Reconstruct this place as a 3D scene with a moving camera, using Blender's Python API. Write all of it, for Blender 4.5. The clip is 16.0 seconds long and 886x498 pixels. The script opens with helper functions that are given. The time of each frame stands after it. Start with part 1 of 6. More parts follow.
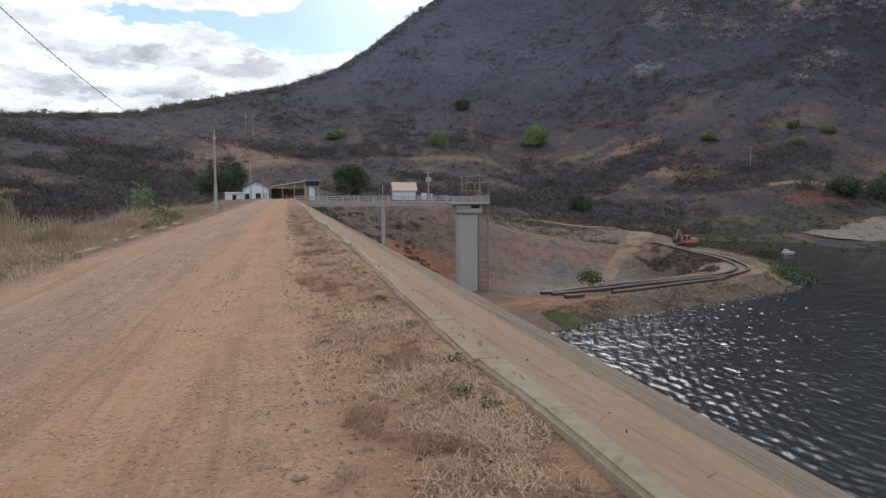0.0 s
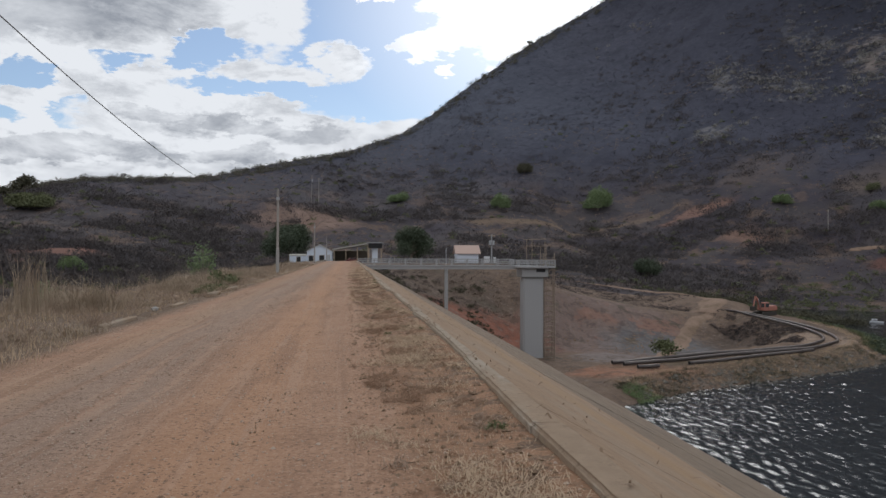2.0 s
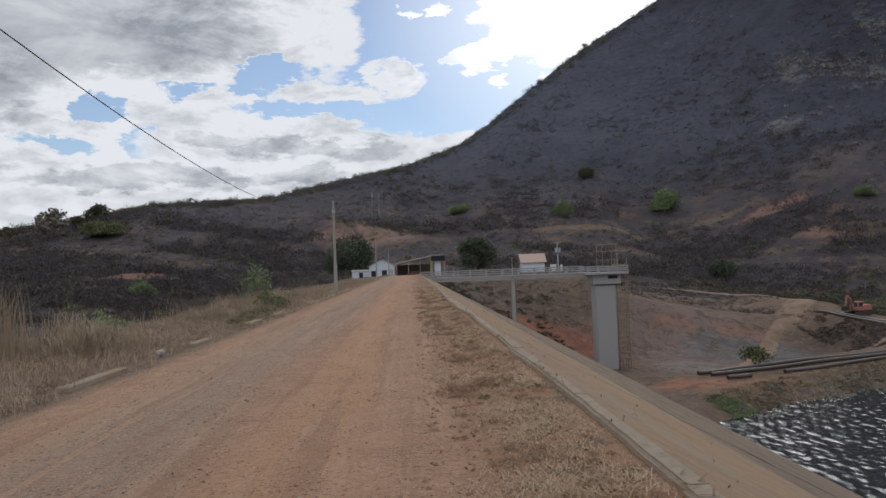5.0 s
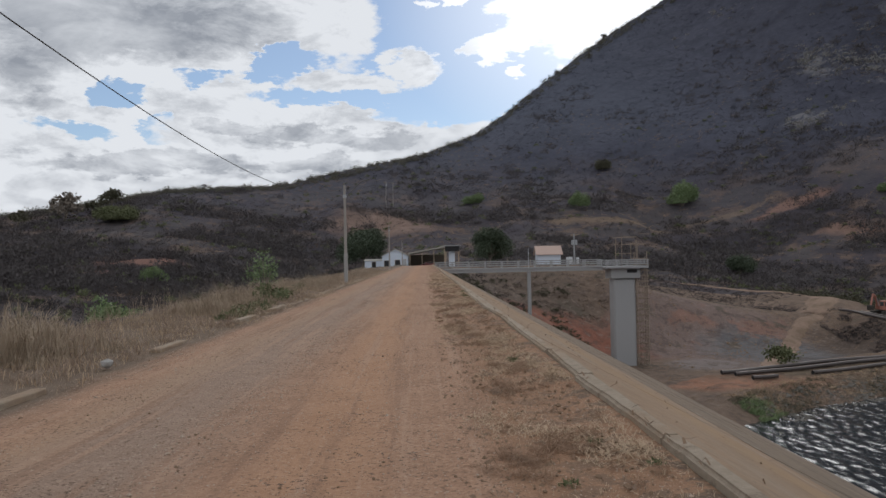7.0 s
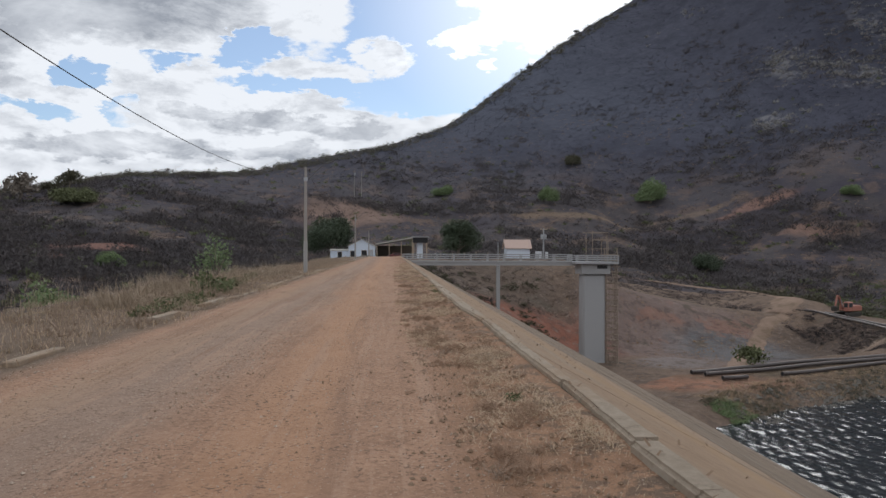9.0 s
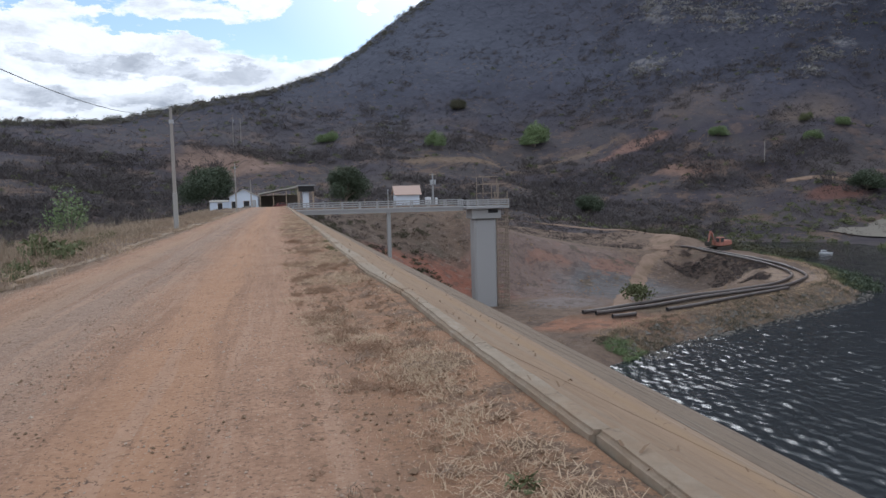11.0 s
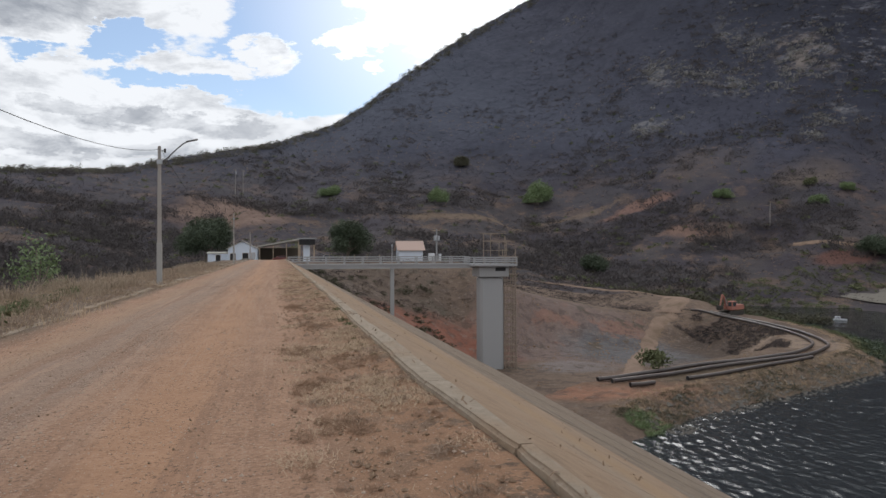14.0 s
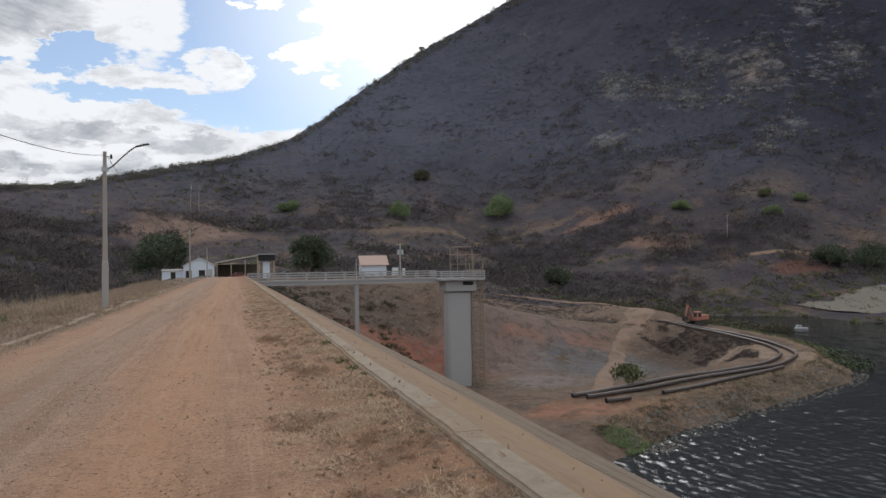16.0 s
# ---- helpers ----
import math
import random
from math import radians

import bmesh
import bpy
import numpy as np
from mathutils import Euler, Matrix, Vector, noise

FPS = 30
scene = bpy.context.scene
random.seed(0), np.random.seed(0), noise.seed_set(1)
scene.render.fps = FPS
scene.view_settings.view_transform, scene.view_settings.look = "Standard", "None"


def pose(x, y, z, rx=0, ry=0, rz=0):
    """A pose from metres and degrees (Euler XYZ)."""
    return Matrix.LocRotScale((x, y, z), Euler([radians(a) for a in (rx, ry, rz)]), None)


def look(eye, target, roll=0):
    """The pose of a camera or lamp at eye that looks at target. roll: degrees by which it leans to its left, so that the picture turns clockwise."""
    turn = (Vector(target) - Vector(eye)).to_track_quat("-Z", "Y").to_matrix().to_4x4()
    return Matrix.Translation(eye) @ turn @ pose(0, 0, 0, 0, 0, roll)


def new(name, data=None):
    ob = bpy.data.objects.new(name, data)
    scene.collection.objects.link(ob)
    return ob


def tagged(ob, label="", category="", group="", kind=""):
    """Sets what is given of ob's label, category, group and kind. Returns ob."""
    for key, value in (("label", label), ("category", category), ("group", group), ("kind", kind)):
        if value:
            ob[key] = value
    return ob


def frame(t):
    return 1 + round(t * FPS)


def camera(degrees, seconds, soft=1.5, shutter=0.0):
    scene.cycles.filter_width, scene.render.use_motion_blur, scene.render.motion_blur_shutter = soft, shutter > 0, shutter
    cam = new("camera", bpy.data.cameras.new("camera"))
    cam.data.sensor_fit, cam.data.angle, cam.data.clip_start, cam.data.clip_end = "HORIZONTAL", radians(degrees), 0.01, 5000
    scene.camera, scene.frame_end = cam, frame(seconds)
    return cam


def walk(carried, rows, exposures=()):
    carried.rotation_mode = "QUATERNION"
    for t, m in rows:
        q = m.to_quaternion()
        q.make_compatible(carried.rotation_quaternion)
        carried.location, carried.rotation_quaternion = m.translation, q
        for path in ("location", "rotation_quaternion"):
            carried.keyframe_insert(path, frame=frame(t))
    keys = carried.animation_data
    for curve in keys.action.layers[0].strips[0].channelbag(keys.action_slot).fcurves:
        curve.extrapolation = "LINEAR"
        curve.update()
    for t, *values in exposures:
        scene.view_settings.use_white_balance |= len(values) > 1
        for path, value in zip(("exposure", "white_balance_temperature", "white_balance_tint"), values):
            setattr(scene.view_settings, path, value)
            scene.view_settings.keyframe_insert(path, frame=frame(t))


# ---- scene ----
cam = camera(63.53, 16.0)
PATH = [
    (0.0, pose(0.122, -0.000, 1.484, 85.37, 0.17, -12.42)),
    (0.5, pose(0.131, 0.874, 1.507, 88.71, -2.33, -10.62)),
    (1.0, pose(0.132, 1.746, 1.528, 89.91, -0.18, -10.88)),
    (1.5, pose(0.115, 2.614, 1.512, 90.31, -1.26, -7.90)),
    (2.0, pose(0.106, 3.471, 1.493, 90.41, -0.21, -7.56)),
    (2.5, pose(0.101, 4.322, 1.492, 90.68, 0.33, -4.19)),
    (3.0, pose(0.106, 5.168, 1.490, 91.01, 1.46, -3.28)),
    (3.5, pose(0.101, 6.019, 1.524, 91.66, 3.66, -3.48)),
    (6.0, pose(0.002, 10.305, 1.505, 90.98, 0.99, -1.76)),
    (6.5, pose(-0.046, 11.130, 1.507, 90.77, 0.99, -1.40)),
    (7.0, pose(-0.088, 11.941, 1.524, 90.66, 1.19, -1.56)),
    (7.5, pose(-0.095, 12.758, 1.528, 90.96, 1.82, -1.72)),
    (8.0, pose(-0.084, 13.597, 1.501, 91.22, 2.04, -2.21)),
    (8.5, pose(-0.053, 14.447, 1.494, 91.65, -0.44, -3.63)),
    (9.0, pose(-0.015, 15.316, 1.458, 90.00, -0.17, -4.15)),
    (9.5, pose(0.030, 16.195, 1.447, 85.68, -0.33, -12.25)),
    (12.0, pose(0.014, 20.471, 1.493, 86.18, 1.76, -13.01)),
    (12.5, pose(0.029, 21.334, 1.478, 89.27, -0.76, -13.08)),
    (13.0, pose(0.079, 22.201, 1.434, 90.11, -0.30, -12.75)),
    (13.5, pose(0.092, 23.069, 1.491, 90.06, 1.09, -13.38)),
    (14.0, pose(0.070, 23.943, 1.500, 90.15, 0.10, -13.17)),
    (14.5, pose(0.026, 24.829, 1.527, 90.32, 0.09, -15.45)),
    (15.0, pose(-0.042, 25.716, 1.516, 90.21, -0.60, -15.17)),
    (15.5, pose(-0.119, 26.586, 1.498, 91.36, 0.90, -16.13)),
    (16.0, pose(-0.199, 27.446, 1.564, 91.23, 0.84, -16.39)),
]
EXPOSURES = [(t, e, k, 10) for t, e, k in ((0.0, -0.22, 5900), (0.5, -0.66, 5800), (1.0, -0.66, 5900), (3.5, -0.58, 5950), (6.0, -0.72, 5950), (8.0, -0.65, 5950), (8.5, -0.6, 5950), (9.0, -0.52, 5900), (9.5, -0.28, 5650), (12.0, -0.26, 5550), (12.5, -0.45, 5900), (13.0, -0.40, 5950), (14.0, -0.45, 6000), (16.0, -0.48, 6050))]
walk(cam, PATH, EXPOSURES)

# ---- sky and sun ----
SUN_AZ, SUN_EL = 20.0, 32.0
world = bpy.data.worlds.new("world")
scene.world = world
world.use_nodes = True
wt = world.node_tree
wt.nodes.clear()


def wnode(kind, **kw):
    n = wt.nodes.new(kind)
    for k, v in kw.items():
        if k == "op":
            n.operation = v
    return n


def wmath(op, a, b=None, clamp=False):
    n = wnode("ShaderNodeMath", op=op)
    n.use_clamp = clamp
    for i, v in enumerate((a, b)):
        if v is None:
            continue
        if isinstance(v, (int, float)):
            n.inputs[i].default_value = v
        else:
            wt.links.new(v, n.inputs[i])
    return n.outputs[0]


wcoord = wt.nodes.new("ShaderNodeTexCoord")
wsep = wt.nodes.new("ShaderNodeSeparateXYZ")
wt.links.new(wcoord.outputs["Generated"], wsep.inputs[0])
az = wmath("MULTIPLY", wmath("ARCTAN2", wsep.outputs[0], wsep.outputs[1]), 57.2958)
el = wmath("MULTIPLY", wmath("ARCSINE", wsep.outputs[2]), 57.2958)
sky_vec = wt.nodes.new("ShaderNodeCombineXYZ")
wt.links.new(wmath("MULTIPLY", az, 0.062), sky_vec.inputs[0])
wt.links.new(wmath("MULTIPLY", el, 0.15), sky_vec.inputs[1])


def wnoise(scale, detail, rough, distort=0.0, off=0.0):
    n = wt.nodes.new("ShaderNodeTexNoise")
    n.noise_dimensions = "4D"
    n.inputs["W"].default_value = off
    n.inputs["Scale"].default_value, n.inputs["Detail"].default_value = scale, detail
    n.inputs["Roughness"].default_value, n.inputs["Distortion"].default_value = rough, distort
    wt.links.new(sky_vec.outputs[0], n.inputs["Vector"])
    return n.outputs[0]


def ellipse(a, e, ra, re):
    """1 at the middle of a cloud or gap, 0 on its rim, falling on outside."""
    u = wmath("DIVIDE", wmath("SUBTRACT", az, a), ra)
    v = wmath("DIVIDE", wmath("SUBTRACT", el, e), re)
    d = wmath("ADD", wmath("MULTIPLY", u, u), wmath("MULTIPLY", v, v))
    return wmath("MAXIMUM", wmath("SUBTRACT", 1.0, d), -1.0)


# the ragged rims of the clouds: both angles are pushed about by a noise
true_az, true_el = az, el
push = wmath("ADD", wmath("SUBTRACT", wnoise(2.6, 9, 0.63, 0.0, 4.0), 0.5), wmath("MULTIPLY", wmath("SUBTRACT", wnoise(7.5, 6, 0.6, 0.0, 14.0), 0.5), 0.7))
push2 = wmath("ADD", wmath("SUBTRACT", wnoise(3.0, 9, 0.63, 0.0, 9.0), 0.5), wmath("MULTIPLY", wmath("SUBTRACT", wnoise(8.5, 6, 0.6, 0.0, 19.0), 0.5), 0.7))
az = wmath("ADD", az, wmath("MULTIPLY", push, 7.5))
el = wmath("ADD", el, wmath("MULTIPLY", push2, 3.4))
field = wmath("ADD", wmath("MULTIPLY", wmath("SUBTRACT", wnoise(1.5, 8, 0.6, 0.4, 2.0), 0.47), 1.7), 0.75)
GAPS = ((3.6, 16.6, 8.4, 5.8, 2.6), (2.6, 12.4, 6.2, 2.0, 2.2), (-11.0, 14.8, 2.6, 1.5, 2.3), (-6.2, 15.1, 4.6, 0.8, 1.9), (-6.5, 12.6, 6.5, 0.75, 1.7), (-22.7, 12.2, 1.9, 1.0, 1.7), (-20.2, 9.6, 1.5, 1.0, 1.5), (-17.0, 14.0, 2.8, 0.5, 1.1), (-26.0, 9.7, 2.6, 0.6, 1.2), (-12.6, 9.8, 1.3, 0.4, 0.9))
for gap in GAPS:
    g = wmath("MULTIPLY", wmath("ADD", ellipse(*gap[:4]), 0.3, True), gap[4])
    field = wmath("SUBTRACT", field, g)
PUFFS = ((-6.9, 13.9, 4.6, 1.15), (-3.9, 13.6, 2.0, 0.8), (-0.8, 14.9, 2.5, 1.6), (14.5, 19.4, 8.5, 4.4), (6.6, 16.4, 3.0, 1.25), (-6.4, 17.9, 3.4, 3.0), (2.8, 19.9, 1.4, 0.6), (0.4, 19.5, 0.8, 0.4), (-10.0, 9.3, 11.5, 2.7), (4.3, 9.7, 2.2, 1.0), (7.4, 14.6, 0.7, 0.35))
for puff in PUFFS:
    g = wmath("MINIMUM", wmath("MULTIPLY", ellipse(*puff), 1.5), 0.7)
    field = wmath("MAXIMUM", field, wmath("ADD", g, wmath("MULTIPLY", push, 1.3)))
mask = wmath("MULTIPLY", wmath("ADD", field, 0.36), 1.05, True)
mask = wmath("MULTIPLY", wmath("MULTIPLY", mask, mask), wmath("SUBTRACT", 3.0, wmath("MULTIPLY", mask, 2.0)))
# thick cloud is grey below and within, white on its thin rims and towards the hidden sun
tone = wmath("ADD", wmath("MULTIPLY", wmath("SUBTRACT", wnoise(2.6, 9, 0.66, 0.3, 7.0), 0.5), 3.0), 0.78)
GREYS = ((-19.5, 18.0, 10.0, 3.4, 0.85), (-29.0, 16.5, 7.0, 4.0, 0.6), (-6.5, 9.5, 6.5, 0.9, 0.75), (-14.0, 10.2, 3.0, 0.6, 0.5), (-21.0, 7.4, 9.0, 0.9, 0.75), (-8.5, 7.4, 5.0, 0.6, 0.6), (-26.0, 11.0, 4.0, 0.8, 0.4))
for grey in GREYS:
    g = wmath("MULTIPLY", wmath("MINIMUM", wmath("ADD", ellipse(*grey[:4]), 0.25, True), 0.7), grey[4] * 0.95)
    tone = wmath("SUBTRACT", tone, g)
high = wmath("DIVIDE", wmath("SUBTRACT", el, 20.0), 22.0, True)
tone = wmath("SUBTRACT", tone, wmath("MULTIPLY", high, 0.05), True)
rimlight = wmath("SUBTRACT", 1.0, wmath("MULTIPLY", wmath("SUBTRACT", field, 0.25), 1.5, True))
tone = wmath("MAXIMUM", tone, wmath("MULTIPLY", rimlight, 0.95))
az, el = true_az, true_el
glow = wmath("ADD", ellipse(19.0, 20.5, 21.0, 13.0), 0.15, True)
tone = wmath("MAXIMUM", tone, wmath("MULTIPLY", glow, 1.2, True))
ramp = wt.nodes.new("ShaderNodeValToRGB")
ramp.color_ramp.elements[0].color = (0.55, 0.565, 0.595, 1)
ramp.color_ramp.elements[1].color = (1.45, 1.42, 1.37, 1)
ramp.color_ramp.elements[1].position = 0.8
wt.links.new(tone, ramp.inputs[0])
sky = wt.nodes.new("ShaderNodeTexSky")
sky.sky_type, sky.sun_disc = "NISHITA", False
sky.sun_elevation, sky.sun_rotation = radians(SUN_EL), radians(SUN_AZ)
sky.air_density, sky.dust_density, sky.ozone_density = 1.0, 0.25, 1.6
bg_sky, bg_cloud = wt.nodes.new("ShaderNodeBackground"), wt.nodes.new("ShaderNodeBackground")
bg_sky.inputs[1].default_value = 0.14
wt.links.new(wmath("ADD", wmath("MULTIPLY", glow, 0.55), 0.90), bg_cloud.inputs[1])
wmix, wout = wt.nodes.new("ShaderNodeMixShader"), wt.nodes.new("ShaderNodeOutputWorld")
wt.links.new(sky.outputs[0], bg_sky.inputs[0])
wt.links.new(ramp.outputs[0], bg_cloud.inputs[0])
wt.links.new(wmath("MAXIMUM", mask, wmath("ADD", wmath("MULTIPLY", glow, 0.42), 0.13)), wmix.inputs[0])
wt.links.new(bg_sky.outputs[0], wmix.inputs[1])
wt.links.new(bg_cloud.outputs[0], wmix.inputs[2])
wt.links.new(wmix.outputs[0], wout.inputs[0])

sun = new("sun", bpy.data.lights.new("sun", "SUN"))
sun.data.energy, sun.data.angle, sun.data.color = 0.6, radians(14), (1.0, 0.94, 0.85)
_s = Vector((math.sin(radians(SUN_AZ)) * math.cos(radians(SUN_EL)), math.cos(radians(SUN_AZ)) * math.cos(radians(SUN_EL)), math.sin(radians(SUN_EL))))
sun.matrix_world = look(_s * 100, (0, 0, 0))


# ---- materials ----
def material(name, stops, scale=1.0, fine=12.0, rough=0.9, bump=0.3, bump_scale=None, metal=0.0, stretch=(1, 1, 1), fine_mix=0.35, island=0.0, thing=0.0, placed=False):
    """Colours blended by a broad and a fine noise, with grain relief. scale, fine: noises a metre."""
    m = bpy.data.materials.new(name)
    m.use_nodes = True
    nt = m.node_tree
    b = nt.nodes["Principled BSDF"]
    tc, mp = nt.nodes.new("ShaderNodeTexCoord"), nt.nodes.new("ShaderNodeMapping")
    mp.inputs["Scale"].default_value = stretch
    where = nt.nodes.new("ShaderNodeNewGeometry").outputs["Position"] if placed else tc.outputs["Object"]
    nt.links.new(where, mp.inputs[0])

    def noise_of(s, detail=6.0, r=0.6):
        n = nt.nodes.new("ShaderNodeTexNoise")
        n.inputs["Scale"].default_value, n.inputs["Detail"].default_value, n.inputs["Roughness"].default_value = s, detail, r
        nt.links.new(mp.outputs[0], n.inputs["Vector"])
        return n.outputs[0]

    def blend(a, c, f):
        x = nt.nodes.new("ShaderNodeMath")
        x.operation = "MULTIPLY_ADD"
        nt.links.new(c, x.inputs[0])
        x.inputs[1].default_value = f
        y = nt.nodes.new("ShaderNodeMath")
        y.operation = "MULTIPLY_ADD"
        nt.links.new(a, y.inputs[0])
        y.inputs[1].default_value = 1 - f
        nt.links.new(y.outputs[0], x.inputs[2])
        return x.outputs[0]

    broad, grain = noise_of(scale), noise_of(fine, 8.0, 0.7)
    fac = blend(broad, grain, fine_mix)
    if island:
        geo = nt.nodes.new("ShaderNodeNewGeometry")
        fac = blend(fac, geo.outputs["Random Per Island"], island)
    if thing:
        info = nt.nodes.new("ShaderNodeObjectInfo")
        fac = blend(fac, info.outputs["Random"], thing)
    cr = nt.nodes.new("ShaderNodeValToRGB")
    while len(cr.color_ramp.elements) < len(stops):
        cr.color_ramp.elements.new(0.5)
    lo, hi = (0.33, 0.67) if not (island or thing) else (0.25, 0.75)
    for i, c in enumerate(stops):
        cr.color_ramp.elements[i].position = lo + (hi - lo) * i / max(1, len(stops) - 1)
        cr.color_ramp.elements[i].color = (*c, 1)
    nt.links.new(fac, cr.inputs[0])
    nt.links.new(cr.outputs[0], b.inputs["Base Color"])
    b.inputs["Roughness"].default_value, b.inputs["Metallic"].default_value = rough, metal
    b.inputs["Specular IOR Level"].default_value = 0.25 if rough > 0.7 else 0.5
    if bump:
        bp = nt.nodes.new("ShaderNodeBump")
        bp.inputs["Strength"].default_value, bp.inputs["Distance"].default_value = bump, 0.5 / (bump_scale or fine)
        nt.links.new(noise_of(bump_scale or fine, 8.0, 0.65), bp.inputs["Height"])
        nt.links.new(bp.outputs[0], b.inputs["Normal"])
    return m


def math_chain(nt):
    def m(op, a, b=None, clamp=False):
        n = nt.nodes.new("ShaderNodeMath")
        n.operation, n.use_clamp = op, clamp
        for i, v in enumerate((a, b)):
            if v is None:
                continue
            if isinstance(v, (int, float)):
                n.inputs[i].default_value = v
            else:
                nt.links.new(v, n.inputs[i])
        return n.outputs[0]
    return m


def layered(name, layers, bump_scale=30.0, bump=0.5, rough=0.95, placed=False):
    """Ground of several soils: the first pair of colours everywhere, each later layer laid on by its mask.
    layers: (dark, light, grain a metre, mask); mask(m, noise, x, y, z) gives a factor socket."""
    mt = bpy.data.materials.new(name)
    mt.use_nodes = True
    nt = mt.node_tree
    b = nt.nodes["Principled BSDF"]
    tc, sp = nt.nodes.new("ShaderNodeTexCoord"), nt.nodes.new("ShaderNodeSeparateXYZ")
    where = nt.nodes.new("ShaderNodeNewGeometry").outputs["Position"] if placed else tc.outputs["Object"]
    nt.links.new(where, sp.inputs[0])
    m = math_chain(nt)

    def noise_of(s, detail=6.0, r=0.6, stretch=None):
        n = nt.nodes.new("ShaderNodeTexNoise")
        n.inputs["Scale"].default_value, n.inputs["Detail"].default_value, n.inputs["Roughness"].default_value = s, detail, r
        if stretch:
            mp = nt.nodes.new("ShaderNodeMapping")
            mp.inputs["Scale"].default_value = stretch
            nt.links.new(where, mp.inputs[0])
            nt.links.new(mp.outputs[0], n.inputs["Vector"])
        else:
            nt.links.new(where, n.inputs["Vector"])
        return n.outputs[0]

    out = None
    for dark, light, grain, mask_of in layers:
        cr = nt.nodes.new("ShaderNodeValToRGB")
        cr.color_ramp.elements[0].position, cr.color_ramp.elements[1].position = 0.35, 0.65
        cr.color_ramp.elements[0].color, cr.color_ramp.elements[1].color = (*dark, 1), (*light, 1)
        nt.links.new(m("ADD", m("MULTIPLY", noise_of(grain, 8, 0.75), 0.7), m("MULTIPLY", noise_of(grain * 0.13, 4), 0.3)), cr.inputs[0])
        if out is None:
            out = cr.outputs[0]
            continue
        mx = nt.nodes.new("ShaderNodeMix")
        mx.data_type = "RGBA"
        nt.links.new(mask_of(m, noise_of, *sp.outputs), mx.inputs["Factor"])
        nt.links.new(out, mx.inputs["A"])
        nt.links.new(cr.outputs[0], mx.inputs["B"])
        out = mx.outputs["Result"]
    nt.links.new(out, b.inputs["Base Color"])
    b.inputs["Roughness"].default_value, b.inputs["Specular IOR Level"].default_value = rough, 0.15
    bp = nt.nodes.new("ShaderNodeBump")
    bp.inputs["Strength"].default_value, bp.inputs["Distance"].default_value = bump, 0.5 / bump_scale
    nt.links.new(noise_of(bump_scale, 9, 0.75), bp.inputs["Height"])
    nt.links.new(bp.outputs[0], b.inputs["Normal"])
    return mt


def over(noise_scale, at, width, detail=6):
    """A mask of patches: where a noise passes a threshold."""
    return lambda m, n, x, y, z: m("DIVIDE", m("SUBTRACT", n(noise_scale, detail), at), width, True)


def band(axis, lo, hi, soft, noise_scale=0.6, wobble=1.0, amount=1.0, stretch=None):
    """A mask of a strip between two coordinates with a ragged rim."""
    def f(m, n, x, y, z):
        c = (x, y, z)[axis]
        c = m("ADD", c, m("MULTIPLY", m("SUBTRACT", n(noise_scale, 5, 0.65, stretch), 0.5), wobble))
        a = m("DIVIDE", m("SUBTRACT", c, lo), soft, True)
        d = m("DIVIDE", m("SUBTRACT", hi, c), soft, True)
        return m("MULTIPLY", m("MULTIPLY", a, d), amount)
    return f


road_mat = layered("red_dirt", [
    ((0.235, 0.1384, 0.0905), (0.455, 0.2839, 0.1875), 16.0, None),
    ((0.2, 0.1435, 0.109), (0.37, 0.2819, 0.2235), 40.0, band(0, -3.9, -1.6, 0.7, 0.5, 2.0, 0.72, (1, 0.25, 1))),
    ((0.34, 0.1896, 0.109), (0.47, 0.2819, 0.1744), 12.0, band(0, -1.6, -0.3, 0.45, 0.3, 0.8, 0.7, (1, 0.1, 1))),
    ((0.33, 0.2050, 0.1254), (0.45, 0.3024, 0.1962), 12.0, band(0, -3.9, -2.9, 0.5, 0.4, 0.8, 0.5, (1, 0.15, 1))),
    ((0.19, 0.1107, 0.0719), (0.34, 0.2101, 0.1417), 20.0, lambda m, n, x, y, z: m("MULTIPLY", m("DIVIDE", m("SUBTRACT", n(1.7, 6, 0.65, (1.7, 0.07, 1)), 0.52), 0.07, True), 0.6)),
    ((0.33, 0.2101, 0.1417), (0.5, 0.3331, 0.2344), 20.0, lambda m, n, x, y, z: m("MULTIPLY", m("DIVIDE", m("SUBTRACT", n(2.3, 6, 0.65, (1.9, 0.06, 1)), 0.54), 0.06, True), 0.5)),
    ((0.095, 0.074, 0.056), (0.195, 0.152, 0.115), 30.0, band(0, -12.0, -4.0, 0.7, 0.8, 1.1, 0.9)),
    ((0.2, 0.1107, 0.0654), (0.38, 0.2275, 0.1395), 26.0, band(0, 0.35, 9.0, 0.35, 1.2, 0.9, 0.8)),
    ((0.085, 0.0615, 0.0458), (0.22, 0.1537, 0.109), 45.0, lambda m, n, x, y, z: m("MULTIPLY", m("DIVIDE", m("SUBTRACT", n(2.6, 8, 0.78), 0.50), 0.05, True), m("MULTIPLY", m("SUBTRACT", x, 0.25), 0.75, True))),
    ((0.085, 0.0564, 0.0414), (0.17, 0.1148, 0.085), 90.0, lambda m, n, x, y, z: m("MULTIPLY", m("DIVIDE", m("SUBTRACT", n(26.0, 5, 0.7), 0.565), 0.03, True), m("MULTIPLY", m("ADD", n(1.2, 4), -0.25), 2.6, True))),
    ((0.42, 0.3075, 0.218), (0.52, 0.4100, 0.3161), 90.0, lambda m, n, x, y, z: m("MULTIPLY", m("DIVIDE", m("SUBTRACT", n(41.0, 4, 0.6), 0.62), 0.03, True), 0.7)),
], bump_scale=38.0, bump=1.0)
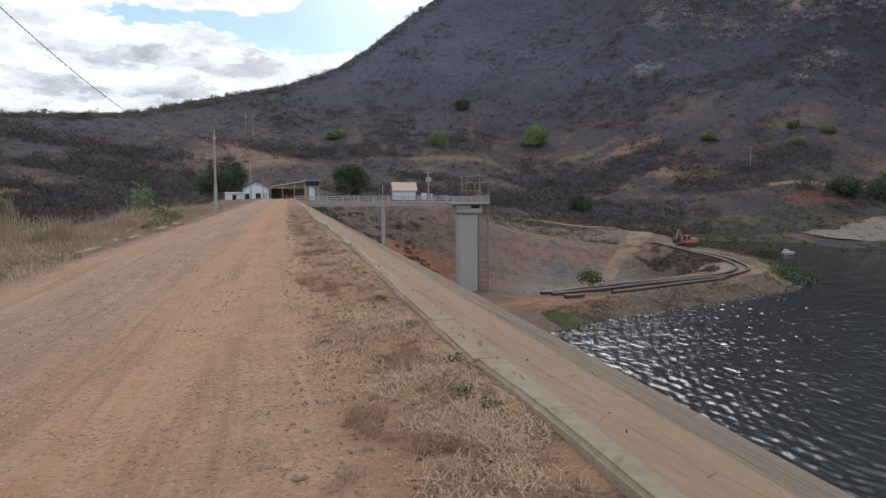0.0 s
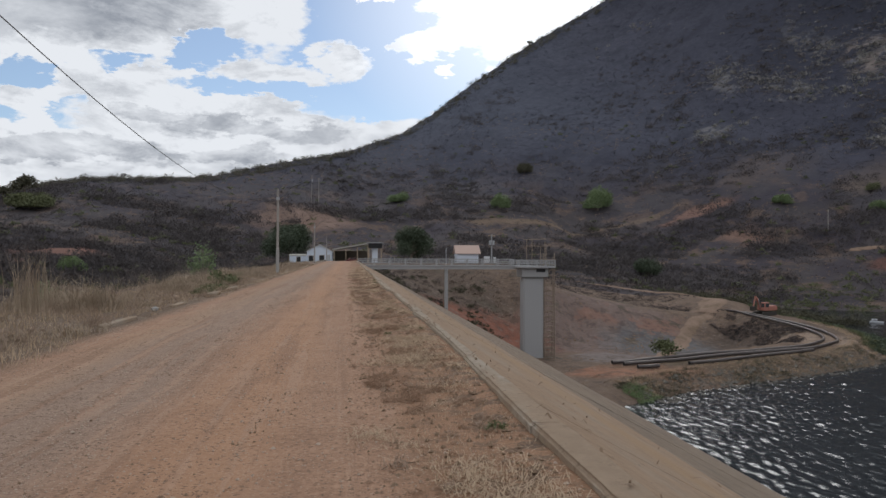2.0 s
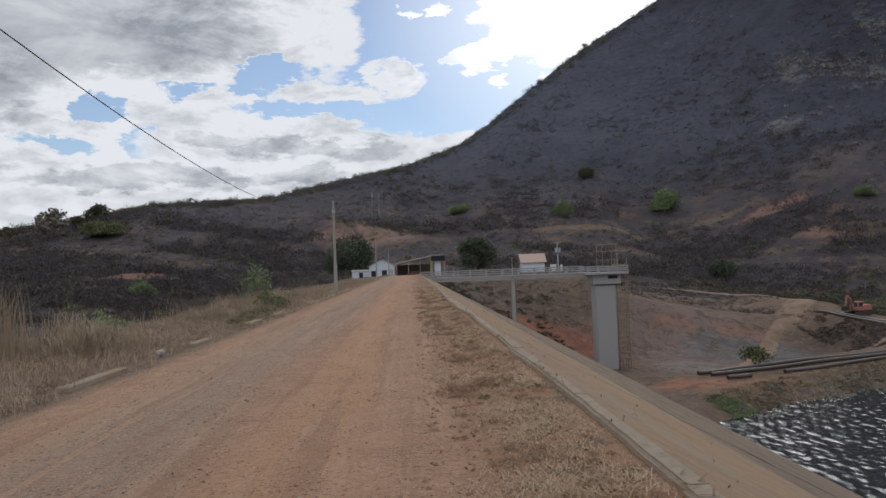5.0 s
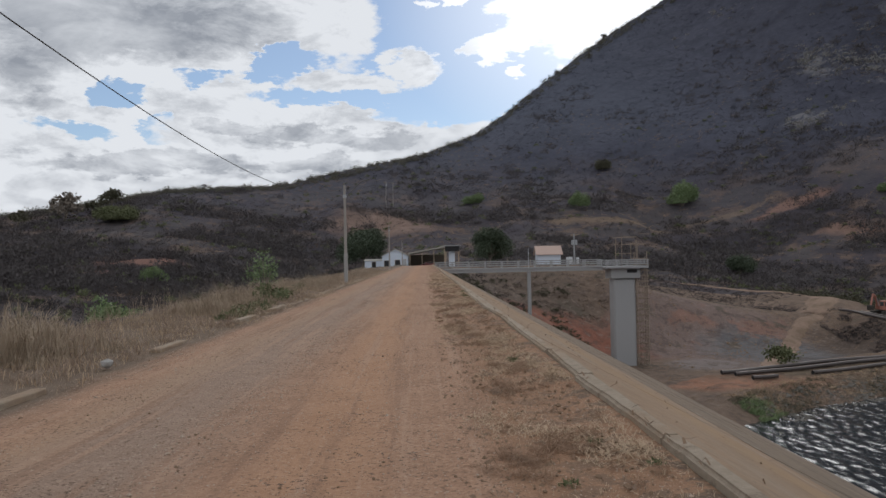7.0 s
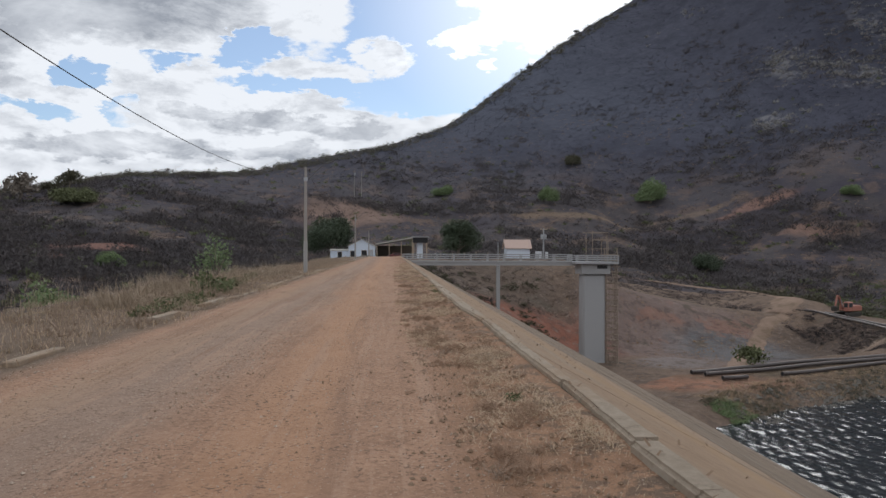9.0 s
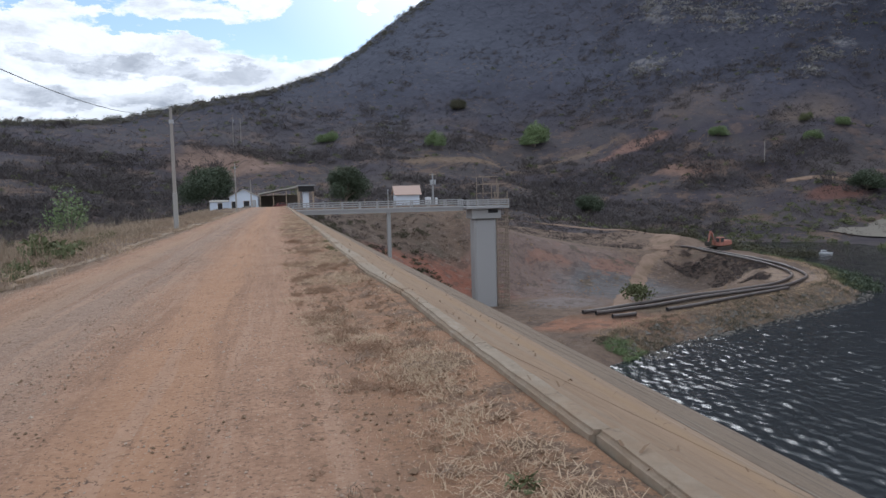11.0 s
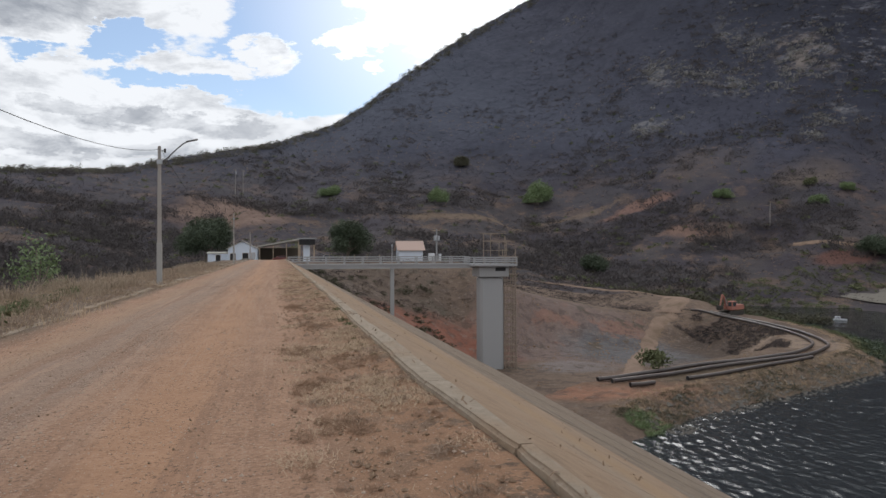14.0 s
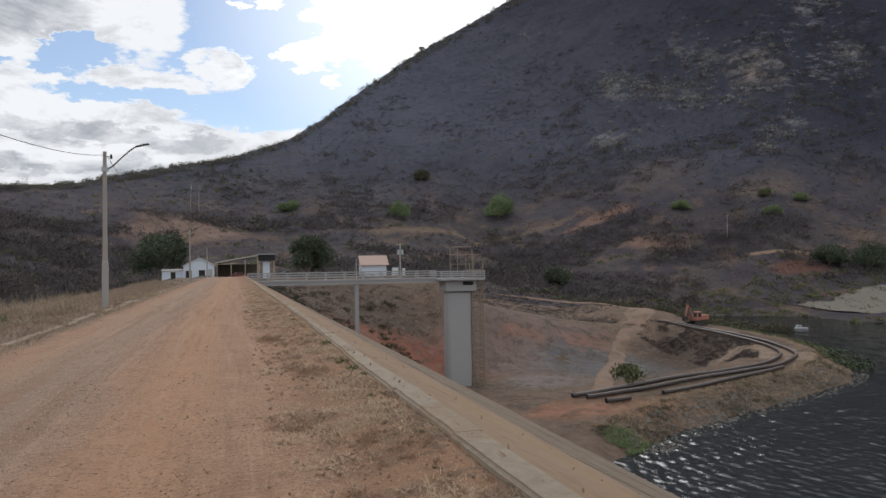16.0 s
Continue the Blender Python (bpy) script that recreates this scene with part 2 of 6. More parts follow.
slab_mat = layered("dusty_slab_concrete", [
    ((0.255, 0.178, 0.1187), (0.365, 0.262, 0.1823), 5.0, None),
    ((0.26, 0.2, 0.1484), (0.36, 0.29, 0.2226), 7.0, lambda m, n, x, y, z: m("MULTIPLY", m("DIVIDE", m("SUBTRACT", n(0.9, 7, 0.65, (1.3, 0.3, 1)), 0.50), 0.14, True), 0.7)),
    ((0.15, 0.11, 0.0795), (0.24, 0.175, 0.1219), 9.0, lambda m, n, x, y, z: m("MULTIPLY", m("DIVIDE", m("SUBTRACT", n(1.3, 8, 0.72, (1.3, 0.35, 1)), 0.57), 0.08, True), 0.6)),
    ((0.3, 0.2, 0.1166), (0.38, 0.265, 0.1643), 6.0, band(0, 3.4, 4.9, 0.6, 0.4, 1.2, 0.6, (1, 0.2, 1))),
    ((0.4, 0.36, 0.318), (0.47, 0.43, 0.3922), 9.0, lambda m, n, x, y, z: m("MULTIPLY", band(0, 5.22, 5.32, 0.03, 0.5, 0.1, 0.7, (1, 0.2, 1))(m, n, x, y, z), m("DIVIDE", m("SUBTRACT", n(0.5, 3), 0.50), 0.05, True))),
    ((0.1, 0.08, 0.0636), (0.16, 0.12, 0.0954), 30.0, lambda m, n, x, y, z: m("MULTIPLY", m("DIVIDE", m("SUBTRACT", n(9.0, 4, 0.6), 0.66), 0.03, True), 0.8)),
], bump_scale=22.0, bump=0.6, placed=True)
wet_slab_mat = layered("weathered_slab_concrete", [
    ((0.184, 0.143, 0.110), (0.310, 0.244, 0.183), 4.0, None),
    ((0.098, 0.081, 0.069), (0.172, 0.140, 0.119), 7.0, lambda m, n, x, y, z: m("MULTIPLY", m("DIVIDE", m("SUBTRACT", n(0.9, 8, 0.72, (1.2, 0.3, 1)), 0.53), 0.10, True), 0.8)),
    ((0.345, 0.310, 0.268), (0.437, 0.397, 0.354), 8.0, lambda m, n, x, y, z: m("MULTIPLY", m("DIVIDE", m("SUBTRACT", n(1.5, 7, 0.7, (1.6, 0.2, 1)), 0.60), 0.06, True), 0.6)),
], bump_scale=7.0, bump=0.8, placed=True)
concrete_mat = material("grey_concrete", [(0.15, 0.148, 0.148), (0.255, 0.255, 0.258), (0.33, 0.33, 0.335)], 0.7, 6.0, 0.9, 0.2, stretch=(1, 1, 0.22), fine_mix=0.45)
kerb_mat = layered("dusty_kerb_concrete", [
    ((0.27, 0.218, 0.165), (0.39, 0.325, 0.255), 9.0, None),
    ((0.26, 0.182, 0.122), (0.36, 0.26, 0.178), 6.0, lambda m, n, x, y, z: m("MULTIPLY", m("DIVIDE", m("SUBTRACT", n(0.8, 7, 0.65, (1, 0.5, 1)), 0.47), 0.10, True), 0.7)),
    ((0.36, 0.31, 0.25), (0.45, 0.40, 0.335), 12.0, lambda m, n, x, y, z: m("MULTIPLY", m("DIVIDE", m("SUBTRACT", n(1.1, 7, 0.7, (1, 0.4, 1)), 0.58), 0.06, True), 0.7)),
    ((0.11, 0.08, 0.055), (0.19, 0.14, 0.098), 20.0, lambda m, n, x, y, z: m("MULTIPLY", m("DIVIDE", m("SUBTRACT", n(4.0, 8, 0.75), 0.58), 0.06, True), 0.45)),
], bump_scale=24.0, bump=0.9, placed=True)
pale_concrete = material("pale_concrete", [(0.24, 0.235, 0.225), (0.34, 0.33, 0.315)], 1.0, 9.0, 0.9, 0.2)
white_wall = material("white_limewash", [(0.44, 0.48, 0.55), (0.54, 0.59, 0.67), (0.62, 0.67, 0.75)], 0.8, 6.0, 0.9, 0.08)
pole_mat = material("weathered_pole_concrete", [(0.15, 0.13, 0.115), (0.24, 0.21, 0.19), (0.33, 0.305, 0.28)], 0.9, 9.0, 0.9, 0.25, stretch=(1, 1, 0.25), fine_mix=0.5)
tile_mat = material("clay_roof_tiles", [(0.29, 0.175, 0.135), (0.41, 0.275, 0.22), (0.50, 0.375, 0.32)], 1.5, 9.0, 0.9, 0.3)
fibre_mat = material("fibre_cement_roof", [(0.28, 0.26, 0.24), (0.42, 0.40, 0.36)], 1.0, 7.0, 0.9, 0.2)
dark_mat = material("dark_opening", [(0.015, 0.015, 0.017), (0.03, 0.03, 0.032)], 1.0, 5.0, 0.8, 0.0)
wood_mat = material("weathered_wood", [(0.20, 0.14, 0.09), (0.30, 0.22, 0.15), (0.38, 0.30, 0.22)], 2.0, 16.0, 0.9, 0.3)
shed_planks = material("dark_shed_planks", [(0.045, 0.038, 0.032), (0.075, 0.062, 0.05), (0.12, 0.10, 0.08)], 1.5, 10.0, 0.9, 0.3)
scaffold_mat = material("raw_scaffold_timber", [(0.05, 0.034, 0.026), (0.11, 0.078, 0.058), (0.28, 0.225, 0.18)], 1.0, 9.0, 0.9, 0.3, thing=0.3)
pipe_mat = material("black_steel_pipe_skylit_top", [(0.016, 0.015, 0.017), (0.028, 0.026, 0.028), (0.06, 0.048, 0.045)], 0.6, 6.0, 0.38, 0.1)
# upward faces turn tan: dust, with the sky's reflection put into the colour
_pt, _pb = pipe_mat.node_tree, [q for q in pipe_mat.node_tree.nodes if q.type == "BSDF_PRINCIPLED"][0]
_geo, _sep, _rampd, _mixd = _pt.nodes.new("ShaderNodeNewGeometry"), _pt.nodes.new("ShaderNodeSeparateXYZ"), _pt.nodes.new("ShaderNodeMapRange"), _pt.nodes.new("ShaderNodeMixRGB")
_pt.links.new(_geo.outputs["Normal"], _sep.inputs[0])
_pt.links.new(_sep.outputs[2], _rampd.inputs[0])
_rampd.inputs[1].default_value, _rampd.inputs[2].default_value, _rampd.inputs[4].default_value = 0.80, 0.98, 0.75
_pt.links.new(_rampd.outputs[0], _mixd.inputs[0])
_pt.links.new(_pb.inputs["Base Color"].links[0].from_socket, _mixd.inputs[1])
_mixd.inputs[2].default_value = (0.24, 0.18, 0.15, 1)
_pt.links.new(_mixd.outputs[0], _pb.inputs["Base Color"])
dull_steel = material("dull_weathered_steel", [(0.06, 0.058, 0.056), (0.13, 0.125, 0.12)], 2.0, 12.0, 0.6, 0.05, metal=0.4)
metal_mat = material("galvanised_steel", [(0.30, 0.31, 0.33), (0.42, 0.43, 0.45)], 2.0, 12.0, 0.45, 0.05, metal=0.7)
orange_mat = material("worn_orange_paint", [(0.17, 0.045, 0.036), (0.28, 0.08, 0.06), (0.36, 0.15, 0.11)], 0.8, 5.0, 0.55, 0.05)
black_mat = material("black_rubber", [(0.02, 0.02, 0.02), (0.05, 0.045, 0.04)], 2.0, 12.0, 0.75, 0.2)
white_paint = material("white_paint", [(0.46, 0.48, 0.51), (0.62, 0.635, 0.66)], 1.0, 6.0, 0.5, 0.03)
glass_mat = material("dark_window_glass", [(0.02, 0.025, 0.03), (0.05, 0.055, 0.06)], 1.0, 4.0, 0.12, 0.0)
stone_mat = material("grey_riprap_stone", [(0.022, 0.020, 0.018), (0.055, 0.049, 0.043), (0.145, 0.132, 0.115)], 1.2, 7.0, 0.9, 0.5, island=0.7)
clod_mat = material("dark_soil_crumbs", [(0.06, 0.04, 0.03), (0.13, 0.09, 0.06), (0.22, 0.15, 0.10)], 2.0, 30.0, 0.95, 0.3, island=0.6)
gravel_mat = material("road_gravel", [(0.10, 0.07, 0.05), (0.24, 0.165, 0.12), (0.42, 0.33, 0.26)], 2.0, 30.0, 0.95, 0.3, island=0.7)
straw_mat = material("dry_straw", [(0.07, 0.045, 0.031), (0.19, 0.128, 0.083), (0.46, 0.345, 0.235)], 0.35, 4.0, 0.9, 0.0, island=0.5, fine_mix=0.2)
tall_straw_mat = material("tall_dry_grass", [(0.075, 0.053, 0.037), (0.135, 0.102, 0.073), (0.34, 0.268, 0.195)], 0.7, 3.0, 0.9, 0.0, island=0.5, fine_mix=0.2)
twig_mat = layered("hazed_leafless_scrub", [
    ((0.048, 0.041, 0.043), (0.115, 0.097, 0.092), 0.35, None),
    ((0.026, 0.024, 0.028), (0.055, 0.049, 0.052), 0.35, lambda m, n, x, y, z: m("MULTIPLY", m("DIVIDE", m("SUBTRACT", n(0.045, 7, 0.7), 0.50), 0.07, True), 0.8)),
    ((0.085, 0.062, 0.048), (0.16, 0.12, 0.09), 0.35, over(0.03, 0.55, 0.08)),
    # bluish air haze put into the scrub colour, growing with height
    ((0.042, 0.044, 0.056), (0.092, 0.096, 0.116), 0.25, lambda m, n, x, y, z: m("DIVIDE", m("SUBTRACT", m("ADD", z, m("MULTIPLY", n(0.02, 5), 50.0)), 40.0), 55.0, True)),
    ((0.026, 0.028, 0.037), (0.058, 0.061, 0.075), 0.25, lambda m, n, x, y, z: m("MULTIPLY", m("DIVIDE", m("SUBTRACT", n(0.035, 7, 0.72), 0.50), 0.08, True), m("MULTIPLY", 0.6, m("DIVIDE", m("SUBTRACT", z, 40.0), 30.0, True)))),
    # paler blue on the left upper slope: haze and sun glow in the colour
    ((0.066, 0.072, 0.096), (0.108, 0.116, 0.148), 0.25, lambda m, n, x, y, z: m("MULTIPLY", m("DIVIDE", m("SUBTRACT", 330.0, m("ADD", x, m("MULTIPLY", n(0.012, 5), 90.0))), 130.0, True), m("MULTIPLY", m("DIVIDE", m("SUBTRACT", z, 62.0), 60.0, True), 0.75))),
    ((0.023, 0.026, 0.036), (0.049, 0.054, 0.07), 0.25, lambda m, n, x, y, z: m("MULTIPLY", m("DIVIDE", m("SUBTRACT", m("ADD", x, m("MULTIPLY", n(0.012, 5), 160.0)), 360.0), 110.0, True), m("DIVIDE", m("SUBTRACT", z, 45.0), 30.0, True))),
], bump_scale=2.0, bump=0.0)
rock_mat = material("pale_weathered_rock", [(0.055, 0.056, 0.064), (0.12, 0.119, 0.122), (0.25, 0.238, 0.222)], 0.06, 0.5, 0.9, 0.4, island=0.5)
debris_mat = material("dead_plant_debris", [(0.055, 0.032, 0.023), (0.145, 0.088, 0.06), (0.32, 0.215, 0.148)], 1.2, 20.0, 0.95, 0.0, island=0.6)
thicket_mat = material("dark_bare_thicket", [(0.031, 0.029, 0.034), (0.053, 0.048, 0.053), (0.094, 0.083, 0.082)], 0.06, 0.4, 0.95, 0.0, island=0.35)
tan_scrub_mat = material("dry_tan_scrub", [(0.105, 0.076, 0.059), (0.200, 0.143, 0.107), (0.305, 0.228, 0.171)], 0.02, 0.15, 0.95, 0.0, island=0.4)
leaf_mat = material("bright_green_leaves", [(0.05, 0.078, 0.033), (0.095, 0.14, 0.058), (0.16, 0.215, 0.092)], 0.3, 3.0, 0.7, 0.0, island=0.5)
dark_leaf_mat = material("dark_green_leaves", [(0.016, 0.026, 0.017), (0.034, 0.05, 0.03), (0.06, 0.08, 0.045)], 0.2, 2.0, 0.7, 0.0, island=0.5)
olive_leaf_mat = material("olive_leaves", [(0.04, 0.045, 0.02), (0.08, 0.09, 0.04), (0.13, 0.14, 0.07)], 0.2, 2.0, 0.8, 0.0, island=0.5)
# dry olive ridge leaves, lightened so their colour carries a backlit rim
ridge_leaf_mat = material("dry_backlit_ridge_leaves", [(0.05, 0.047, 0.045), (0.085, 0.08, 0.068), (0.135, 0.125, 0.095)], 0.1, 1.0, 0.85, 0.0, island=0.4)
thicket_leaf_mat = material("dull_dark_leaves", [(0.022, 0.026, 0.016), (0.05, 0.054, 0.032), (0.09, 0.085, 0.055)], 0.3, 2.0, 0.85, 0.0, island=0.5)
bark_mat = material("grey_bark", [(0.10, 0.08, 0.065), (0.2, 0.17, 0.14)], 2.0, 10.0, 0.95, 0.4)
def spot(cx, cy, rx_, ry_, soft=0.35, noise_scale=0.12, wobble=0.9):
    """A mask of one ragged patch of soil."""
    def f(m, n, x, y, z):
        u = m("DIVIDE", m("SUBTRACT", x, cx), rx_)
        v = m("DIVIDE", m("SUBTRACT", y, cy), ry_)
        d = m("SQRT", m("ADD", m("MULTIPLY", u, u), m("MULTIPLY", v, v)))
        d = m("ADD", d, m("MULTIPLY", m("SUBTRACT", n(noise_scale, 6, 0.65), 0.5), wobble))
        return m("DIVIDE", m("SUBTRACT", 1.0, d), soft, True)
    return f


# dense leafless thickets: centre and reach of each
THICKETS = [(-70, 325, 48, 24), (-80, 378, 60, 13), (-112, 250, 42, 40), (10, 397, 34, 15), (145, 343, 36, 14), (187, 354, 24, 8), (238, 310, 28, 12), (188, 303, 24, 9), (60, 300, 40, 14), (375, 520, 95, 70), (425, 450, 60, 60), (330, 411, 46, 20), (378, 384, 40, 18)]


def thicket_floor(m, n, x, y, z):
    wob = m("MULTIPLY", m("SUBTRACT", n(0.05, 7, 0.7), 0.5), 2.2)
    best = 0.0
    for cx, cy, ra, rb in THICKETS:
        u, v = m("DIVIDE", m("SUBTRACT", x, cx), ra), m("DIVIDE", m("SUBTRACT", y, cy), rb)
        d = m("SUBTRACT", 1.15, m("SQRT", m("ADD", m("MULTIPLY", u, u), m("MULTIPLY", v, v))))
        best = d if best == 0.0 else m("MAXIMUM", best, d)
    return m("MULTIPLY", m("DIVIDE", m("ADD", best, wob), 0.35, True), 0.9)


def rocky(cx, cy, rx_, ry_):
    """A mask of broken rock: fine ragged patches within one stretch of slope."""
    def f(m, n, x, y, z):
        broken = m("DIVIDE", m("SUBTRACT", n(0.085, 9, 0.8, (1, 1, 0.6)), 0.49), 0.07, True)
        return m("MULTIPLY", m("MULTIPLY", broken, spot(cx, cy, rx_, ry_, 0.6, 0.04, 1.2)(m, n, x, y, z)), 0.85)
    return f


# hill soils lean bluish so that their colour carries the distance haze
terrain_mat = layered("hazed_hillside_soil", [
    ((0.048, 0.043, 0.048), (0.094, 0.081, 0.081), 0.15, None),
    ((0.0405, 0.0352, 0.0424), (0.0704, 0.0607, 0.07), 0.12, over(0.03, 0.47, 0.07)),
    ((0.088, 0.0634, 0.0513), (0.1672, 0.1188, 0.0936), 0.3, lambda m, n, x, y, z: m("MULTIPLY", m("DIVIDE", m("SUBTRACT", n(0.055, 7, 0.68), 0.53), 0.05, True), m("MULTIPLY", m("DIVIDE", m("SUBTRACT", 75.0, z), 45.0, True), 0.8))),
    ((0.1144, 0.0845, 0.065), (0.1936, 0.1452, 0.1133), 0.3, spot(238, 392, 34, 28, 0.7, 0.05, 1.8)),
    ((0.115, 0.085, 0.064), (0.20, 0.15, 0.11), 0.3, spot(276, 348, 24, 16, 0.6, 0.06, 1.8)),
    ((0.12, 0.088, 0.066), (0.21, 0.155, 0.115), 0.3, spot(95, 374, 50, 7, 0.6, 0.06, 1.8)),
    ((0.12, 0.088, 0.066), (0.21, 0.155, 0.115), 0.3, spot(160, 386, 32, 5, 0.6, 0.08, 1.6)),
    ((0.11, 0.08, 0.062), (0.19, 0.14, 0.105), 0.3, spot(120, 262, 34, 12, 0.6, 0.06, 1.8)),
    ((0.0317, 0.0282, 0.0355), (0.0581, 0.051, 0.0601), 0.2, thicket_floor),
    # soil turns bluer with height: air haze mixed into its colour
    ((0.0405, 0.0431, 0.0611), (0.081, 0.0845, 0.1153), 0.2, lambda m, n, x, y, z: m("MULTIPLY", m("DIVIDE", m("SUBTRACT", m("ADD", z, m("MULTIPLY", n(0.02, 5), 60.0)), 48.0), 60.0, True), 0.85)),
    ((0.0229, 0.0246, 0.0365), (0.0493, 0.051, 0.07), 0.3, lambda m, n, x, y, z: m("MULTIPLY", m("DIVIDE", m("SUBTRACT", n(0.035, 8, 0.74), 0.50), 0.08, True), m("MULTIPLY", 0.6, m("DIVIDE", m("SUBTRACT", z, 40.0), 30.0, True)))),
    # lighter blue where haze and glow brighten the left shoulder, laid on as colour
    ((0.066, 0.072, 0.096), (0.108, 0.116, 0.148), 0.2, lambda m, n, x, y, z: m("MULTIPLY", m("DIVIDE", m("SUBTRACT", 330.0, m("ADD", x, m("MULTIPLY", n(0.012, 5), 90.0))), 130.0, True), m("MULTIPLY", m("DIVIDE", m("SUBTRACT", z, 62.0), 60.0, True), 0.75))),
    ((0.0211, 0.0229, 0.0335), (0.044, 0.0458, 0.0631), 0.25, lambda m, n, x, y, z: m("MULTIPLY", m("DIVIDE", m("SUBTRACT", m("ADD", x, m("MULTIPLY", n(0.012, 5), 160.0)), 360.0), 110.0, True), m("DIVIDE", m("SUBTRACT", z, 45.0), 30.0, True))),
    ((0.1496, 0.088, 0.071), (0.2464, 0.1496, 0.1202), 0.4, spot(188, 369, 24, 8, 0.5, 0.09, 2.0)),
    ((0.1496, 0.0924, 0.0729), (0.2376, 0.154, 0.1232), 0.4, spot(189, 324, 13, 16, 0.5, 0.09, 2.0)),
    ((0.088, 0.0484, 0.0414), (0.1496, 0.0792, 0.0641), 0.4, spot(223, 268, 18, 7, 0.4, 0.07, 1.2)),
    ((0.1496, 0.1012, 0.0788), (0.2464, 0.1716, 0.1429), 0.4, spot(-24, 385, 34, 32, 0.5, 0.06, 1.4)),
    ((0.1408, 0.0748, 0.0591), (0.22, 0.1276, 0.1035), 0.4, spot(-96, 259, 18, 9, 0.4, 0.07, 1.2)),
    ((0.1408, 0.0748, 0.0591), (0.22, 0.1276, 0.1035), 0.4, spot(-112, 240, 16, 9, 0.4, 0.07, 1.2)),
    ((0.1232, 0.1214, 0.1429), (0.2904, 0.286, 0.3154), 0.16, lambda m, n, x, y, z: m("MULTIPLY", m("DIVIDE", m("SUBTRACT", n(0.045, 9, 0.8, (1, 1, 2.0)), 0.545), 0.05, True), m("MULTIPLY", spot(395, 450, 65, 60, 0.6, 0.03, 1.0)(m, n, x, y, z), 0.9))),
    ((0.1232, 0.1038, 0.0936), (0.2376, 0.2024, 0.1873), 0.2, lambda m, n, x, y, z: m("MULTIPLY", m("DIVIDE", m("SUBTRACT", n(0.07, 8, 0.75), 0.48), 0.06, True), spot(360, 455, 22, 26, 0.5, 0.04, 1.2)(m, n, x, y, z))),
    ((0.115, 0.113, 0.122), (0.255, 0.246, 0.245), 0.2, rocky(287, 518, 15, 28)),
    ((0.115, 0.113, 0.122), (0.255, 0.246, 0.245), 0.2, rocky(307, 470, 15, 22)),
    ((0.115, 0.113, 0.122), (0.255, 0.246, 0.245), 0.2, rocky(348, 507, 12, 32)),
    ((0.115, 0.113, 0.122), (0.255, 0.246, 0.245), 0.2, rocky(320, 392, 9, 8)),
    ((0.115, 0.113, 0.122), (0.255, 0.246, 0.245), 0.2, rocky(424, 434, 14, 16)),
    ((0.115, 0.113, 0.122), (0.255, 0.246, 0.245), 0.2, rocky(246, 462, 16, 14)),
    ((0.115, 0.113, 0.122), (0.255, 0.246, 0.245), 0.2, rocky(443, 482, 24, 10)),
    ((0.115, 0.113, 0.122), (0.255, 0.246, 0.245), 0.2, rocky(342, 396, 9, 10)),
], bump_scale=0.6, bump=0.4)
pit_mat = layered("excavated_soil", [
    ((0.1196, 0.0874, 0.0676), (0.23, 0.1656, 0.1242), 0.6, None),
    ((0.0874, 0.0662, 0.0527), (0.1656, 0.1233, 0.0954), 0.7, spot(20, 172, 30, 26, 0.5)),
    ((0.1656, 0.0902, 0.0676), (0.2576, 0.1472, 0.1113), 0.5, spot(43, 163, 15, 12)),
    ((0.1426, 0.104, 0.0914), (0.23, 0.1711, 0.151), 0.5, spot(64, 168, 24, 26)),
    ((0.184, 0.0782, 0.0546), (0.276, 0.1242, 0.0845), 0.5, spot(32, 161, 17, 11)),
    ((0.092, 0.0883, 0.0914), (0.1748, 0.1638, 0.1649), 0.5, spot(74, 160, 19, 17)),
    ((0.062, 0.046, 0.037), (0.125, 0.092, 0.072), 0.8, spot(95, 157, 14, 22)),
    ((0.1748, 0.1454, 0.1331), (0.2484, 0.2079, 0.1938), 0.6, spot(54, 148, 9, 8)),
    ((0.2484, 0.1242, 0.0795), (0.3496, 0.1932, 0.1292), 0.5, spot(41, 104, 13, 7)),
    ((0.0874, 0.0662, 0.0477), (0.184, 0.138, 0.0944), 0.9, spot(75, 110, 44, 12, 0.4)),
    ((0.2484, 0.184, 0.1391), (0.3312, 0.2484, 0.1888), 0.9, spot(92, 134, 9, 16)),
    ((0.184, 0.1086, 0.0845), (0.2668, 0.1638, 0.1312), 0.6, lambda m, n, x, y, z: m("MULTIPLY", m("DIVIDE", m("SUBTRACT", n(0.07, 7, 0.65), 0.55), 0.05, True), spot(66, 172, 26, 14, 0.4)(m, n, x, y, z))),
    ((0.0828, 0.069, 0.0546), (0.138, 0.1104, 0.0845), 0.8, over(0.11, 0.60, 0.05)),
    ((0.0644, 0.0506, 0.0437), (0.1288, 0.0966, 0.0795), 1.2, lambda m, n, x, y, z: m("MULTIPLY", m("DIVIDE", m("SUBTRACT", n(0.35, 8, 0.75, (1, 1, 0.35)), 0.52), 0.05, True), 0.55)),
    ((0.2024, 0.161, 0.1391), (0.3036, 0.2392, 0.2037), 1.2, lambda m, n, x, y, z: m("MULTIPLY", m("DIVIDE", m("SUBTRACT", n(0.5, 8, 0.75, (1.4, 1.4, 0.4)), 0.56), 0.05, True), 0.5)),
], bump_scale=2.2, bump=1.0)
track_mat = layered("pale_track_dirt", [
    ((0.19, 0.132, 0.098), (0.30, 0.214, 0.160), 0.5, None),
    ((0.14, 0.10, 0.07), (0.22, 0.158, 0.112), 1.2, over(0.25, 0.54, 0.08)),
], bump_scale=3.0, bump=0.6)
